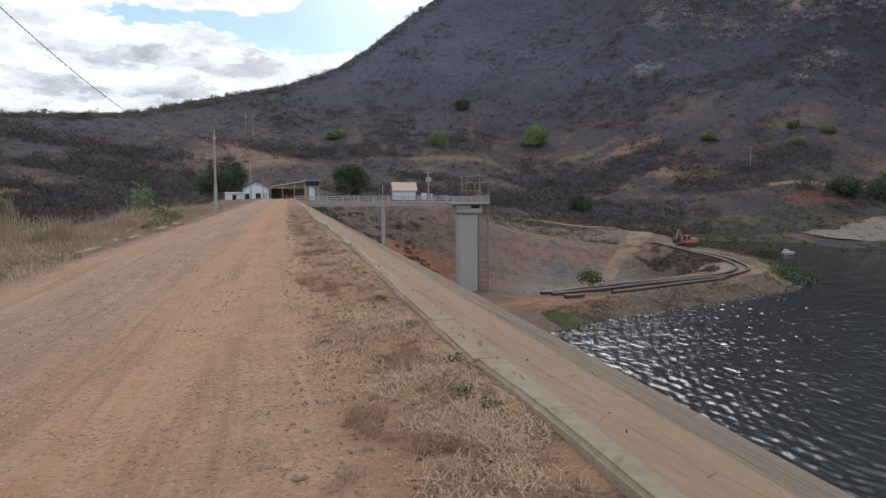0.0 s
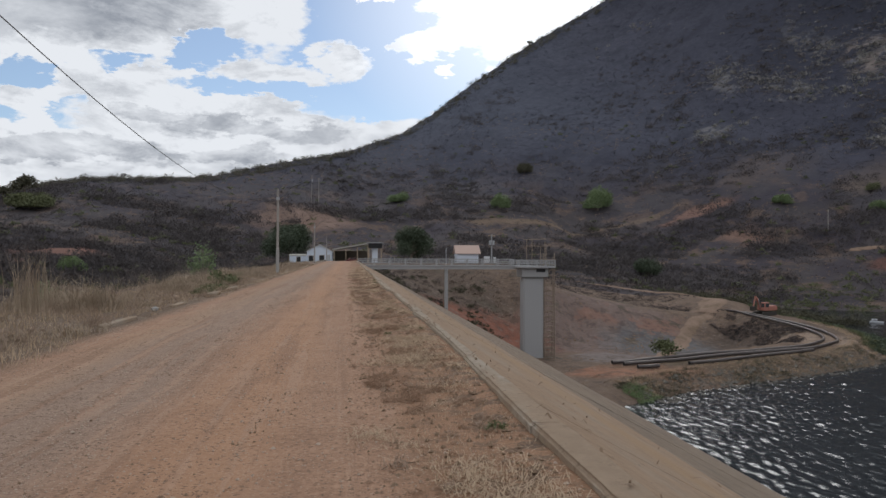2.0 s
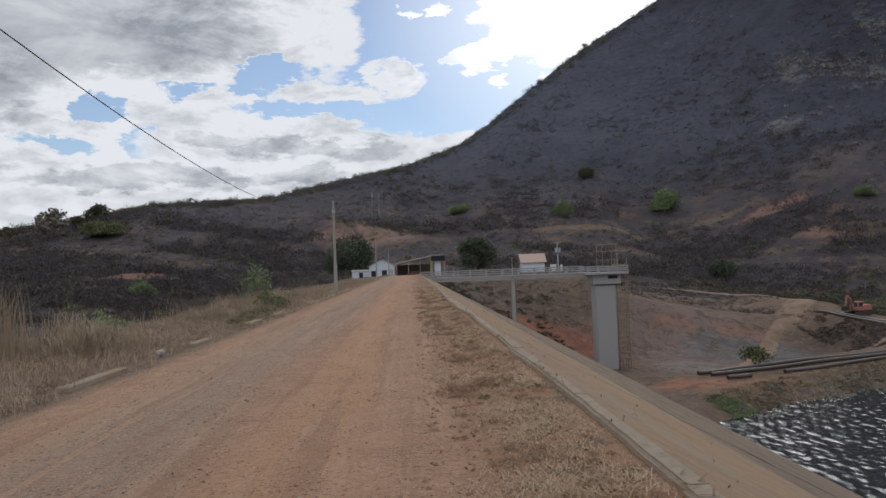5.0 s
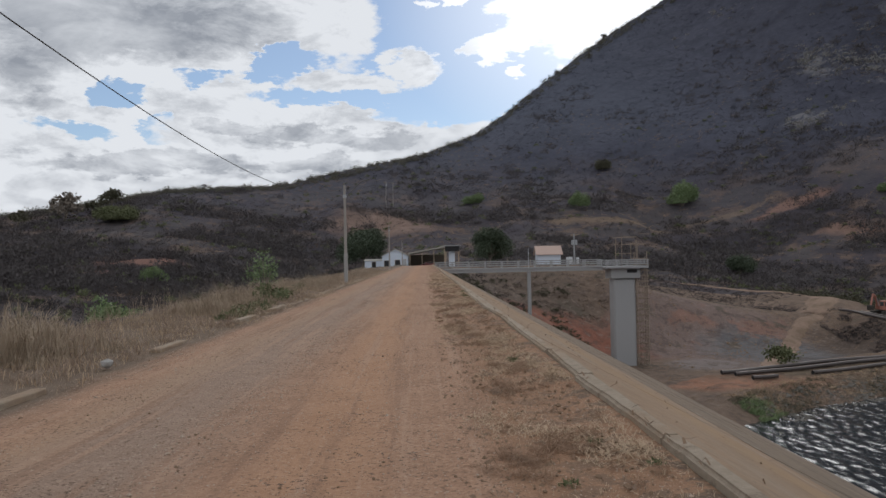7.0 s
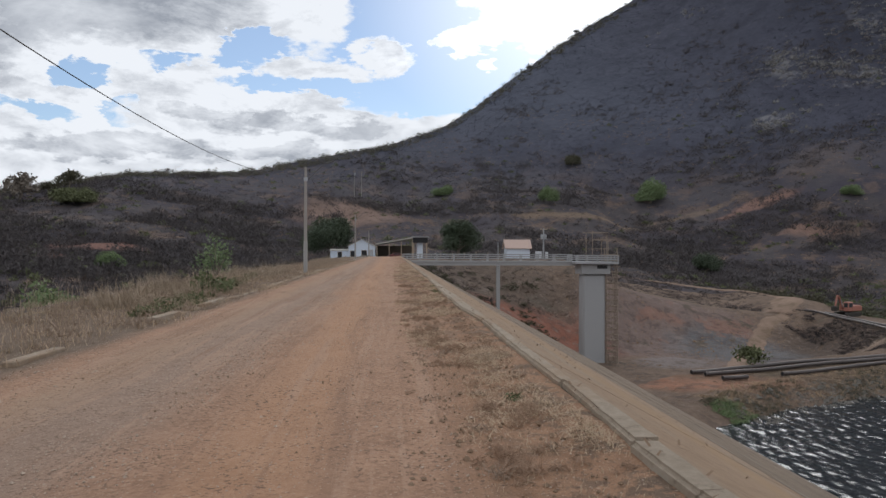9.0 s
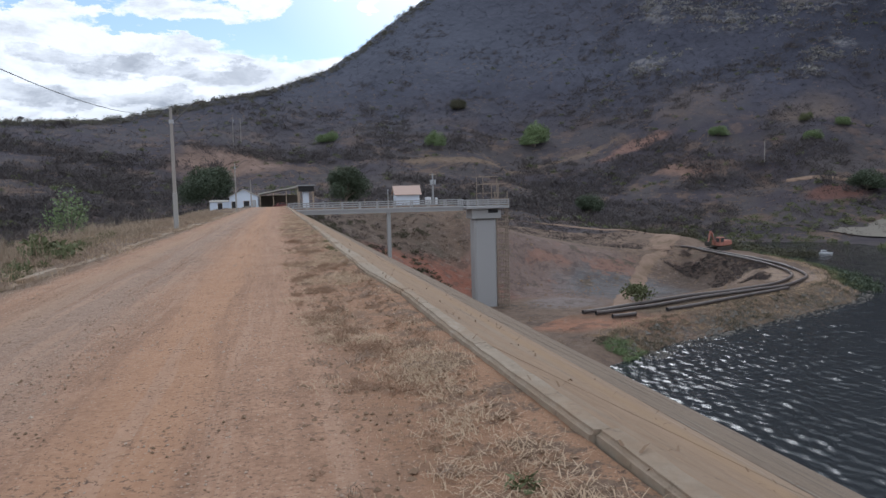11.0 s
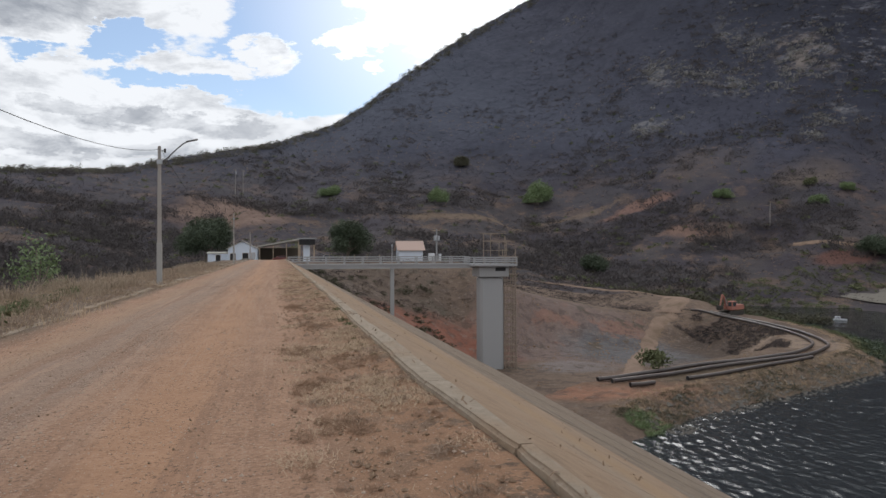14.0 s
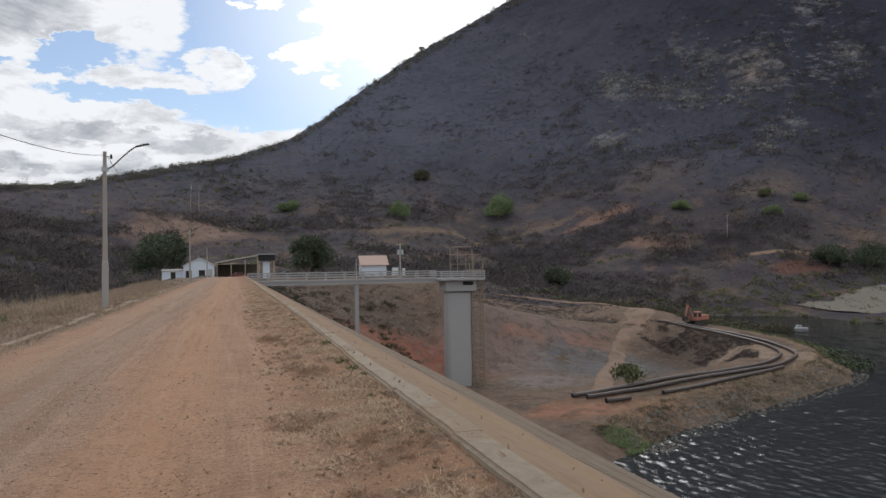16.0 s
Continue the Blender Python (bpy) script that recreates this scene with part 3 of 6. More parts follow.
sand_mat = material("pale_shore_sand", [(0.075, 0.065, 0.05), (0.125, 0.112, 0.09), (0.19, 0.172, 0.145)], 0.09, 1.2, 0.95, 0.1)

water_mat = bpy.data.materials.new("lake_water")
water_mat.use_nodes = True
_nt = water_mat.node_tree
_b = _nt.nodes["Principled BSDF"]
_b.inputs["Base Color"].default_value = (0.021, 0.025, 0.028, 1)
_b.inputs["Roughness"].default_value, _b.inputs["IOR"].default_value = 0.075, 1.33
_tc, _mp = _nt.nodes.new("ShaderNodeTexCoord"), _nt.nodes.new("ShaderNodeMapping")
_mp.inputs["Rotation"].default_value, _mp.inputs["Scale"].default_value = (0, 0, radians(24)), (0.6, 1.0, 1.0)
_nt.links.new(_tc.outputs["Object"], _mp.inputs[0])
_wn = _nt.nodes.new("ShaderNodeTexNoise")
_wn.inputs["Scale"].default_value, _wn.inputs["Detail"].default_value, _wn.inputs["Roughness"].default_value = 3.2, 5.0, 0.62
_nt.links.new(_mp.outputs[0], _wn.inputs["Vector"])
_bp = _nt.nodes.new("ShaderNodeBump")
_bp.inputs["Strength"].default_value, _bp.inputs["Distance"].default_value = 0.45, 0.10
_nt.links.new(_wn.outputs[0], _bp.inputs["Height"])
_nt.links.new(_bp.outputs[0], _b.inputs["Normal"])


# ---- building helpers ----
rng = np.random.default_rng(7)


def mesh_np(name, verts, faces, mats, mat_index=None, smooth=False):
    verts, faces = np.asarray(verts, np.float32), np.asarray(faces, np.int32)
    me = bpy.data.meshes.new(name)
    k = faces.shape[1]
    me.vertices.add(len(verts))
    me.vertices.foreach_set("co", verts.ravel())
    me.loops.add(faces.size)
    me.loops.foreach_set("vertex_index", faces.ravel())
    me.polygons.add(len(faces))
    me.polygons.foreach_set("loop_start", np.arange(0, faces.size, k, dtype=np.int32))
    for m in mats if isinstance(mats, (list, tuple)) else [mats]:
        me.materials.append(m)
    if mat_index is not None:
        me.polygons.foreach_set("material_index", np.asarray(mat_index, np.int32))
    me.polygons.foreach_set("use_smooth", np.full(len(faces), smooth))
    me.update(calc_edges=True)
    return me


def grid_faces(nx, ny):
    i, j = np.meshgrid(np.arange(nx - 1), np.arange(ny - 1))
    a = (j * nx + i).ravel()
    return np.stack([a, a + 1, a + 1 + nx, a + nx], 1)


def lattice(ix, iy, seed):
    h = (ix.astype(np.int64) * 374761393 + iy.astype(np.int64) * 668265263 + seed * 1442695041) & 0xFFFFFFFF
    h = ((h ^ (h >> 13)) * 1274126177) & 0xFFFFFFFF
    return ((h ^ (h >> 16)) & 0xFFFF) / 65535.0


def value_noise(x, y, seed=0):
    fx, fy = np.floor(x), np.floor(y)
    u, v = x - fx, y - fy
    u, v = u * u * (3 - 2 * u), v * v * (3 - 2 * v)
    a, b = lattice(fx, fy, seed), lattice(fx + 1, fy, seed)
    c, d = lattice(fx, fy + 1, seed), lattice(fx + 1, fy + 1, seed)
    return (a * (1 - u) + b * u) * (1 - v) + (c * (1 - u) + d * u) * v - 0.5


def fbm(x, y, octaves=5, seed=0):
    t, a = 0, 1.0
    for o in range(octaves):
        t = t + a * value_noise(x * 2 ** o, y * 2 ** o, seed + o)
        a *= 0.5
    return t


def box(bm, lo, hi, m=None):
    """A box between two corners, turned by m."""
    vs = [bm.verts.new((m @ Vector(c)) if m else c) for c in ((x, y, z) for z in (lo[2], hi[2]) for y in (lo[1], hi[1]) for x in (lo[0], hi[0]))]
    for f in ((0, 2, 3, 1), (4, 5, 7, 6), (0, 1, 5, 4), (2, 6, 7, 3), (0, 4, 6, 2), (1, 3, 7, 5)):
        bm.faces.new([vs[i] for i in f])
    return vs


def rod(bm, a, b, r0, r1=None, n=8):
    """A tapered round bar from a to b."""
    a, b = Vector(a), Vector(b)
    q = (b - a).to_track_quat("Z", "Y").to_matrix()
    rings = []
    for p, r in ((a, r0), (b, r0 if r1 is None else r1)):
        rings.append([bm.verts.new(p + q @ Vector((r * math.cos(2 * math.pi * i / n), r * math.sin(2 * math.pi * i / n), 0))) for i in range(n)])
    for i in range(n):
        bm.faces.new((rings[0][i], rings[0][(i + 1) % n], rings[1][(i + 1) % n], rings[1][i]))
    bm.faces.new(rings[0][::-1])
    bm.faces.new(rings[1])


def tube(bm, pts, r, n=10):
    """A round tube along a line of points."""
    rings = []
    pts = [Vector(p) for p in pts]
    for i, p in enumerate(pts):
        d = (pts[min(i + 1, len(pts) - 1)] - pts[max(i - 1, 0)]).normalized()
        s = d.cross(Vector((0, 0, 1))).normalized()
        u = s.cross(d)
        rings.append([bm.verts.new(p + r * (math.cos(2 * math.pi * k / n) * s + math.sin(2 * math.pi * k / n) * u)) for k in range(n)])
    for a, b in zip(rings, rings[1:]):
        for k in range(n):
            bm.faces.new((a[k], a[(k + 1) % n], b[(k + 1) % n], b[k]))
    bm.faces.new(rings[0][::-1])
    bm.faces.new(rings[-1])


def finish(name, bm, mat, bevel=0.0, smooth=False):
    if bevel:
        bmesh.ops.bevel(bm, geom=bm.edges[:], offset=bevel, segments=1, affect="EDGES")
    bmesh.ops.recalc_face_normals(bm, faces=bm.faces[:])
    me = bpy.data.meshes.new(name)
    bm.to_mesh(me)
    bm.free()
    me.materials.append(mat)
    if smooth:
        me.shade_smooth()
    return me


def part(name, bm, mat, parent, label="", bevel=0.0, smooth=False):
    ob = new(name, finish(name, bm, mat, bevel, smooth))
    ob.parent = parent
    return tagged(ob, label) if label else ob


def thing(name, label, category, m=None, group="", kind=""):
    ob = new(name)
    ob.empty_display_size = 0.2
    if m is not None:
        ob.matrix_world = m
    return tagged(ob, label, category, group, kind)


def boxes(*pairs):
    bm = bmesh.new()
    for p in pairs:
        box(bm, *p)
    return bm


def rods(*specs):
    bm = bmesh.new()
    for p in specs:
        rod(bm, *p)
    return bm


# ---- shape of the land ----
WATER = -17.0
FACE = 1.84
SKY_AZ = [-180, -120, -80, -50, -30, -25, -20, -11, -6, 0, 4, 6.5, 9.3, 12.8, 15, 19, 22, 30, 40, 52, 70, 100, 180]
SKY_EL = [2, 2, 3, 3.3, 3.5, 4.35, 5.4, 5.95, 7.1, 8.3, 9.6, 11.1, 13.15, 15.45, 16.75, 18.7, 20.2, 23.8, 25.8, 24, 17, 6, 2]
DYKE = [(30, 94, -15.6), (42, 103, -15.3), (62, 112, -15.0), (84, 122, -14.9), (97, 135, -14.9), (105, 152, -14.7), (108, 172, -14.2), (104, 190, -12.7)]


def smooth01(u):
    u = np.clip(u, 0, 1)
    return u * u * (3 - 2 * u)


def dyke_of(x, y):
    """Distance from the cofferdam's centre line, its crest height there, and the side (below 0: the lake's)."""
    best, zc, side = np.full(np.shape(x), 1e9), np.zeros(np.shape(x)), np.zeros(np.shape(x))
    for (ax, ay, az_), (bx, by, bz) in zip(DYKE, DYKE[1:]):
        L2 = (bx - ax) ** 2 + (by - ay) ** 2
        t = np.clip(((x - ax) * (bx - ax) + (y - ay) * (by - ay)) / L2, 0, 1)
        d = np.hypot(x - ax - t * (bx - ax), y - ay - t * (by - ay))
        near = d < best
        best, zc = np.where(near, d, best), np.where(near, az_ + t * (bz - az_), zc)
        side = np.where(near, (bx - ax) * (y - ay) - (by - ay) * (x - ax), side)
    return best, zc, side


def land(x, y):
    x, y = np.asarray(x, float), np.asarray(y, float)
    face = np.where(x > 1.9, -(x - 1.9) / FACE - 0.35, np.where(x < -9.0, (x + 9.0) / 1.9, -0.06))
    face = np.where((x > -8.8) & (x <= 1.9), -0.3, face)
    face = np.maximum(face, np.where(x > 0, -20.0 + 0.5 * fbm(x / 9, y / 9, 3, 3), -13.5 + 1.5 * fbm(x / 20, y / 20, 4, 5)))
    # the abutment and the shore beyond the bridge
    up = np.interp(x, [-400, -60, -22, -14, 46, 66, 80, 100, 110, 119, 134, 160, 184, 270, 600], [-8, -9, -4, -0.9, -1.2, -6.0, -8.2, -10.3, -11.9, -15.6, -17.8, -18.0, -16.4, -15.2, -6])
    up = up + 0.5 * fbm(x / 12, y / 12, 4, 9) * smooth01((y - 165) / 30) * smooth01(np.abs(x - 2) / 14 - 0.5)
    w = smooth01((y - np.interp(x, [44, 58], [156, 163])) / np.interp(x, [-30, 40, 58, 90, 110], [40, 42, 24, 24, 30]))
    z = face * (1 - w) + up * w
    z = z - 1.6 * np.abs(fbm(x / 11, y / 16, 4, 13)) * smooth01((x - 40) / 10) * smooth01((112 - x) / 8) * np.clip(4 * w * (1 - w) + 0.15, 0, 1)
    z = z - 4.4 * smooth01((234 - y) / 46) * smooth01((x - 44) / 14) * smooth01((105 - x) / 14) * w
    d, zc, side = dyke_of(x, y)
    z = np.where(d < 30, np.maximum(z, zc + 0.25 * fbm(x / 4, y / 4, 3, 11) - np.maximum(0, d - np.where(side < 0, 4.6, 7.0)) / np.where(side < 0, 2.3, 1.6)), z)
    # hills
    a, r = np.degrees(np.arctan2(x, y - 14.0)), np.hypot(x, y - 14.0)
    e = np.interp(a, SKY_AZ, SKY_EL)
    ridge = np.interp(a, [-180, -60, -30, -12, 0, 8, 20, 50, 90, 180], [900, 480, 420, 480, 560, 680, 820, 800, 900, 900])
    foot = np.interp(a, [-180, -90, -60, -40, -12, 10, 30, 40, 50, 90, 180], [600, 330, 190, 170, 225, 232, 236, 262, 320, 420, 600])
    top = ridge * np.tan(np.radians(e)) + 1.5
    u = np.clip((r - foot) / (ridge - foot), 0, 1)
    power = np.interp(a, [-40, -15, 0, 20, 50], [1.0, 1.15, 1.7, 1.75, 1.7])
    hill = np.power(u, power)
    rough = fbm(x / 85, y / 85, 5, 21) * 16 * np.clip(u * 2.2, 0, 1) * (1 - u) + fbm(x / 30, y / 30, 4, 31) * 5 * np.clip(u * 5, 0, 1) * (1.02 - u)
    spurs = np.abs(fbm(x / 140, y / 260, 4, 41)) * 34 * np.clip((u - 0.2) * 2, 0, 1) * (1 - u) * smooth01(a / 12)
    past = np.clip((r - ridge) / 900, 0, 1)
    z = z + (top - np.minimum(z, 0)) * hill + rough + spurs - past * np.maximum(top, 0) * 1.1
    return z


def spaced(*stretches):
    out = []
    for a, b, s in stretches:
        out += list(np.arange(a, b, s))
    return np.array(out)


gx = spaced((-3600, -900, 150), (-900, -420, 24), (-420, -60, 7), (-60, -12, 2.2), (-12, 46, 0.95), (46, 130, 1.8), (130, 300, 5), (300, 760, 8), (760, 1200, 40), (1200, 3700, 180))
gy = spaced((-3600, -600, 200), (-600, -60, 30), (-60, 80, 3.2), (80, 215, 1.6), (215, 330, 3.2), (330, 900, 8), (900, 1400, 40), (1400, 3700, 180))
X, Y = np.meshgrid(gx, gy)
Z = land(X, Y)
GF = grid_faces(len(gx), len(gy))
cx, cy = X.ravel()[GF].mean(1), Y.ravel()[GF].mean(1)
pit = (cx > 3) & (cx < 128) & (cy > 84) & (cy < 214)
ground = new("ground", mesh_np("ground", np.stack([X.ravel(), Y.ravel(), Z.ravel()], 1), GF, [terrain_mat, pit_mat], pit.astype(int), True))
tagged(ground, "dry scrubby hillsides and reddish excavated ground", "ground", kind="structure")


def ground_z(x, y):
    """The height of the ground's sheet, facet by facet."""
    x, y = np.asarray(x, float), np.asarray(y, float)
    i = np.clip(np.searchsorted(gx, x) - 1, 0, len(gx) - 2)
    j = np.clip(np.searchsorted(gy, y) - 1, 0, len(gy) - 2)
    u, v = (x - gx[i]) / (gx[i + 1] - gx[i]), (y - gy[j]) / (gy[j + 1] - gy[j])
    return (Z[j, i] * (1 - u) + Z[j, i + 1] * u) * (1 - v) + (Z[j + 1, i] * (1 - u) + Z[j + 1, i + 1] * u) * v


# ---- lake ----
wx_ = spaced((24, 32, 0.5), (32, 100, 0.20), (100, 200, 1.0), (200, 420, 6), (420, 1500, 60))
wy_ = spaced((-900, -60, 60), (-60, 14, 3), (14, 122, 0.24), (122, 250, 1.0))
WX, WY = np.meshgrid(wx_, wy_)
waves = np.zeros_like(WX)
for lam, amp, deg, ph in ((1.5, 0.036, 4, 0.3), (1.1, 0.030, -24, 1.1), (1.25, 0.028, 29, 2.0), (0.85, 0.016, 10, 4.0), (2.2, 0.024, -10, 5.0)):
    cdir, sdir = math.cos(radians(deg)), math.sin(radians(deg))
    along = (WX * cdir + WY * sdir) * 2 * math.pi / lam + ph + 2.6 * fbm(WX / 2.4, WY / 2.4, 3, int(lam * 10))
    waves += amp * (1 - np.abs(np.sin(along / 2)) * 2) * (0.35 + 1.5 * np.clip(0.5 + 1.3 * fbm(WX / 2.5, WY / 2.5, 3, int(lam * 7)), 0, 1))
near_ = smooth01((100 - WX) / 12) * smooth01((WY - 14) / 8) * smooth01((122 - WY) / 10)
waves = 0.68 * waves * near_ + 0.16 * (1 - near_) * smooth01((220 - WX) / 20) * smooth01((WY - 20) / 8) * fbm(WX / 1.6, WY / 2.6, 2, 99)
WF = grid_faces(len(wx_), len(wy_))
fx_, fy_ = WX.ravel()[WF].mean(1), WY.ravel()[WF].mean(1)
_, _, fside = dyke_of(fx_, fy_)
outside = (fside < 0) | (fx_ > 109) | (fy_ < 90)
WF = WF[outside]
used, back = np.unique(WF.ravel(), return_inverse=True)
wverts = np.stack([WX.ravel(), WY.ravel(), WATER + waves.ravel()], 1)[used]
tagged(new("water", mesh_np("water", wverts, back.reshape(-1, 4), water_mat, smooth=True)), "dark rippled reservoir water", "lake", kind="structure")

# ---- crest road ----
rx = np.linspace(-8.9, 1.66, 86)
ry = spaced((-40, -4, 1.0), (-4, 60, 0.16), (60, 130, 0.6), (130, 203, 2.0))
X2, Y2 = np.meshgrid(rx, ry)
ruts = -0.025 * np.exp(-((X2 + 2.35) / 0.45) ** 2) - 0.02 * np.exp(-((X2 + 0.9) / 0.4) ** 2)
Z2 = ruts + 0.035 * fbm(X2 / 1.1, Y2 / 2.4, 4, 51) + 0.012 * fbm(X2 / 0.16, Y2 / 0.16, 2, 61) + 0.03 * smooth01((X2 - 0.4) / 0.6) + 0.065 * smooth01((X2 - 1.1) / 0.4) - 0.05 * smooth01((-4.2 - X2) / 0.5) + 0.05 * fbm(X2 / 0.7, Y2 / 0.7, 3, 52) * smooth01((-4.6 - X2) / 0.6) - 0.10 * smooth01((-7.9 - X2) / 1.0)
Z2 = Z2 - 0.8 * smooth01((Y2 - 150) / 45)
road_flat = np.stack([X2.ravel(), Y2.ravel(), Z2.ravel()], 1)
tagged(new("road", mesh_np("road", road_flat, grid_faces(len(rx), len(ry)), road_mat, smooth=True)), "reddish dirt road along the dam crest", "dirt road", kind="structure")


def road_z(x, y):
    i, j = np.clip(np.searchsorted(rx, x), 0, len(rx) - 1), np.clip(np.searchsorted(ry, y), 0, len(ry) - 1)
    return Z2[j, i]

# ---- intake tower and footbridge ----
tower = thing("intake_tower", "grey concrete intake tower with a railed platform", "tower", pose(38.3, 149.5, -21.0))
bm = bmesh.new()
box(bm, (-2.2, -1.7, 0), (2.1, 1.7, 17.8))
part("shaft", bm, concrete_mat, tower, bevel=0.35)
part("capital", boxes(((-2.75, -2.3, 17.8), (2.85, 2.3, 19.7))), concrete_mat, tower, bevel=0.08)
part("platform_slab", boxes(((-4.1, -3.4, 19.72), (4.1, 3.4, 20.15))), concrete_mat, tower, bevel=0.04)
part("opening", boxes(((0.3, -2.36, 18.85), (2.2, -2.305, 19.5))), dark_mat, tower, "dark slot under the platform")


def railing(parent, a, b, z, h, n, name="railing"):
    """Posts and three flat rails between two places."""
    a, b = Vector((*a, z)), Vector((*b, z))
    turn = Matrix.Translation(a) @ Matrix.Rotation(math.atan2(b.y - a.y, b.x - a.x), 4, "Z")
    L = (b - a).length
    for i in range(n + 1):
        bm = bmesh.new()
        box(bm, (L * i / n - 0.1, -0.08, 0), (L * i / n + 0.1, 0.08, h), turn)
        part("rail_post", bm, concrete_mat, parent)
    for k in range(3):
        bm = bmesh.new()
        box(bm, (0, -0.05, h * (0.26 + 0.32 * k)), (L, 0.05, h * (0.42 + 0.32 * k)), turn)
        part("rail", bm, concrete_mat, parent)


for a, b, n in (((-4.0, -3.3), (4.0, -3.3), 4), ((-4.0, 3.3), (4.0, 3.3), 4), ((4.0, -3.3), (4.0, 3.3), 3)):
    railing(tower, a, b, 20.15, 1.15, n)

bridge = thing("footbridge", "grey concrete footbridge with open three-bar railings", "bridge", pose(0, 149.5, 0))
part("deck", boxes(((2.0, -0.9, -1.05), (34.2, 0.9, -0.72))), concrete_mat, bridge, bevel=0.03)
for y in (-0.75, 0.5):
    part("girder", boxes(((2.0, y, -1.6), (35.0, y + 0.25, -1.06))), concrete_mat, bridge)
for y in (-0.82, 0.82):
    railing(bridge, (2.2, y), (34.1, y), -0.72, 1.2, 10)
part("column", boxes(((19.85, -0.35, -11.5), (20.5, 0.35, -1.61))), concrete_mat, bridge, bevel=0.05)
part("standpipe", rods(((20.0, -1.0, -1.0), (20.0, -1.0, 2.7), 0.07)), metal_mat, bridge)
part("abutment", boxes(((0.8, -1.4, -2.5), (2.6, 1.4, -0.75))), concrete_mat, bridge, bevel=0.05)

scaffold = thing("scaffold", "brown timber scaffold tower against the intake tower", "scaffolding", pose(41.75, 149.0, -20.6))
for x in (-1.0, 1.0):
    for y in (-1.0, 1.0):
        part("upright", rods(((x, y, -0.6), (x + 0.1 * y, y, 22.4 - 1.2 * (x + y)), 0.11, 0.09, 6)), scaffold_mat, scaffold)
for x, y in ((0.0, -1.0), (0.0, 1.0), (-1.0, 0.0), (1.0, 0.0)):
    part("upright", rods(((x, y, -0.6), (x, y, 19.0 + y), 0.07, 0.06, 6)), scaffold_mat, scaffold)
for k in range(20):
    z = 0.5 + 1.08 * k
    for i, (a, b) in enumerate((((-1.3, -1), (1.3, -1)), ((-1.3, 1), (1.3, 1)), ((-1, -1.3), (-1, 1.3)), ((1, -1.3), (1, 1.3)))):
        j = float(rng.uniform(-0.12, 0.12))
        part("ledger", rods(((a[0] * (1 + abs(j)), a[1], z + j), (b[0] * (1 + j), b[1], z - 0.5 * j), 0.095, 0.08, 6)), scaffold_mat, scaffold)
    if k % 4 == 2 or k < 5:
        for x in (-0.6, 0.0, 0.6):
            part("board", boxes(((x - 0.12, -1.2, z + 0.1), (x + 0.12, 1.2, z + 0.15))), scaffold_mat, scaffold)
    if k % 2 == 0:
        part("brace", rods(((-1, -1.05, z), (1, -1.05, z + 1.9), 0.05, 0.05, 6)), scaffold_mat, scaffold)
hoist = thing("hoist_frame", "thin timber hoist frame on the tower platform", "frame", pose(38.3, 149.5, -0.85))
for x in (-0.6, 2.4):
    for y in (-2.2, 2.2):
        part("leg", rods(((x, y, 0), (x, y, 5.6 if x < 0 else 4.2), 0.07, 0.06, 6)), scaffold_mat, hoist)
for z, x0, x1 in ((2.4, -0.8, 2.8), (4.1, -0.8, 4.0), (5.5, -1.4, 2.4)):
    for y in (-2.2, 2.2):
        part("beam", rods(((x0, y, z), (x1, y, z), 0.06, 0.06, 6)), scaffold_mat, hoist)


# ---- poles and wires ----
def lamp_pole(y, x=-5.3, lamp=True, h=6.6, base=-0.1):
    ob = thing("street_lamp" if lamp else "utility_pole", "grey concrete pole with a curved lamp arm beside the road" if lamp else "thin grey concrete utility pole", "street lamp" if lamp else "pole", pose(x, y, base), "poles along the crest")
    bm = bmesh.new()
    vs = []
    for z, w in ((-0.6, 0.115), (0.0, 0.112), (2.05, 0.098), (2.1, 0.09), (h, 0.066)):
        vs.append([bm.verts.new((sx * w, sy * w * 0.8, z)) for sx, sy in ((-1, -1), (1, -1), (1, 1), (-1, 1))])
    for a, b in zip(vs, vs[1:]):
        for i in range(4):
            bm.faces.new((a[i], a[(i + 1) % 4], b[(i + 1) % 4], b[i]))
    bm.faces.new(vs[-1])
    part("shaft", bm, pole_mat, ob)
    part("pale_base", boxes(((-0.12, -0.10, 0.0), (0.12, 0.10, 2.0))), pale_concrete, ob, "paler lower part of the pole", bevel=0.02)
    part("insulator", rods(((0.09, 0, h - 0.22), (0.28, 0, h - 0.22), 0.02), ((0.25, 0, h - 0.3), (0.25, 0, h - 0.12), 0.05)), black_mat, ob)
    if lamp:
        bm = bmesh.new()
        tube(bm, [(0.08, 0, h - 0.75), (0.3, 0, h - 0.62), (0.6, 0, h - 0.3), (0.9, 0, h + 0.0), (1.15, 0, h + 0.2), (1.3, 0, h + 0.26)], 0.03, 8)
        part("lamp_arm", bm, dull_steel, ob)
        part("clamp", boxes(((-0.11, -0.1, h - 0.85), (0.13, 0.1, h - 0.65))), metal_mat, ob)
        bm = bmesh.new()
        box(bm, (0, -0.09, -0.03), (0.55, 0.09, 0.035), pose(1.2, 0, h + 0.24, 0, -14, 0))
        part("lamp_head", bm, dull_steel, ob, "flat grey lamp head", bevel=0.02)
    return ob


lamp_pole(60.1)
lamp_pole(125.0, -5.45, True, 6.5, 0.15)
lamp_pole(-2.0, -5.3, False, 8.3)
lamp_pole(162.0, -4.55, False, 5.3, -0.2)


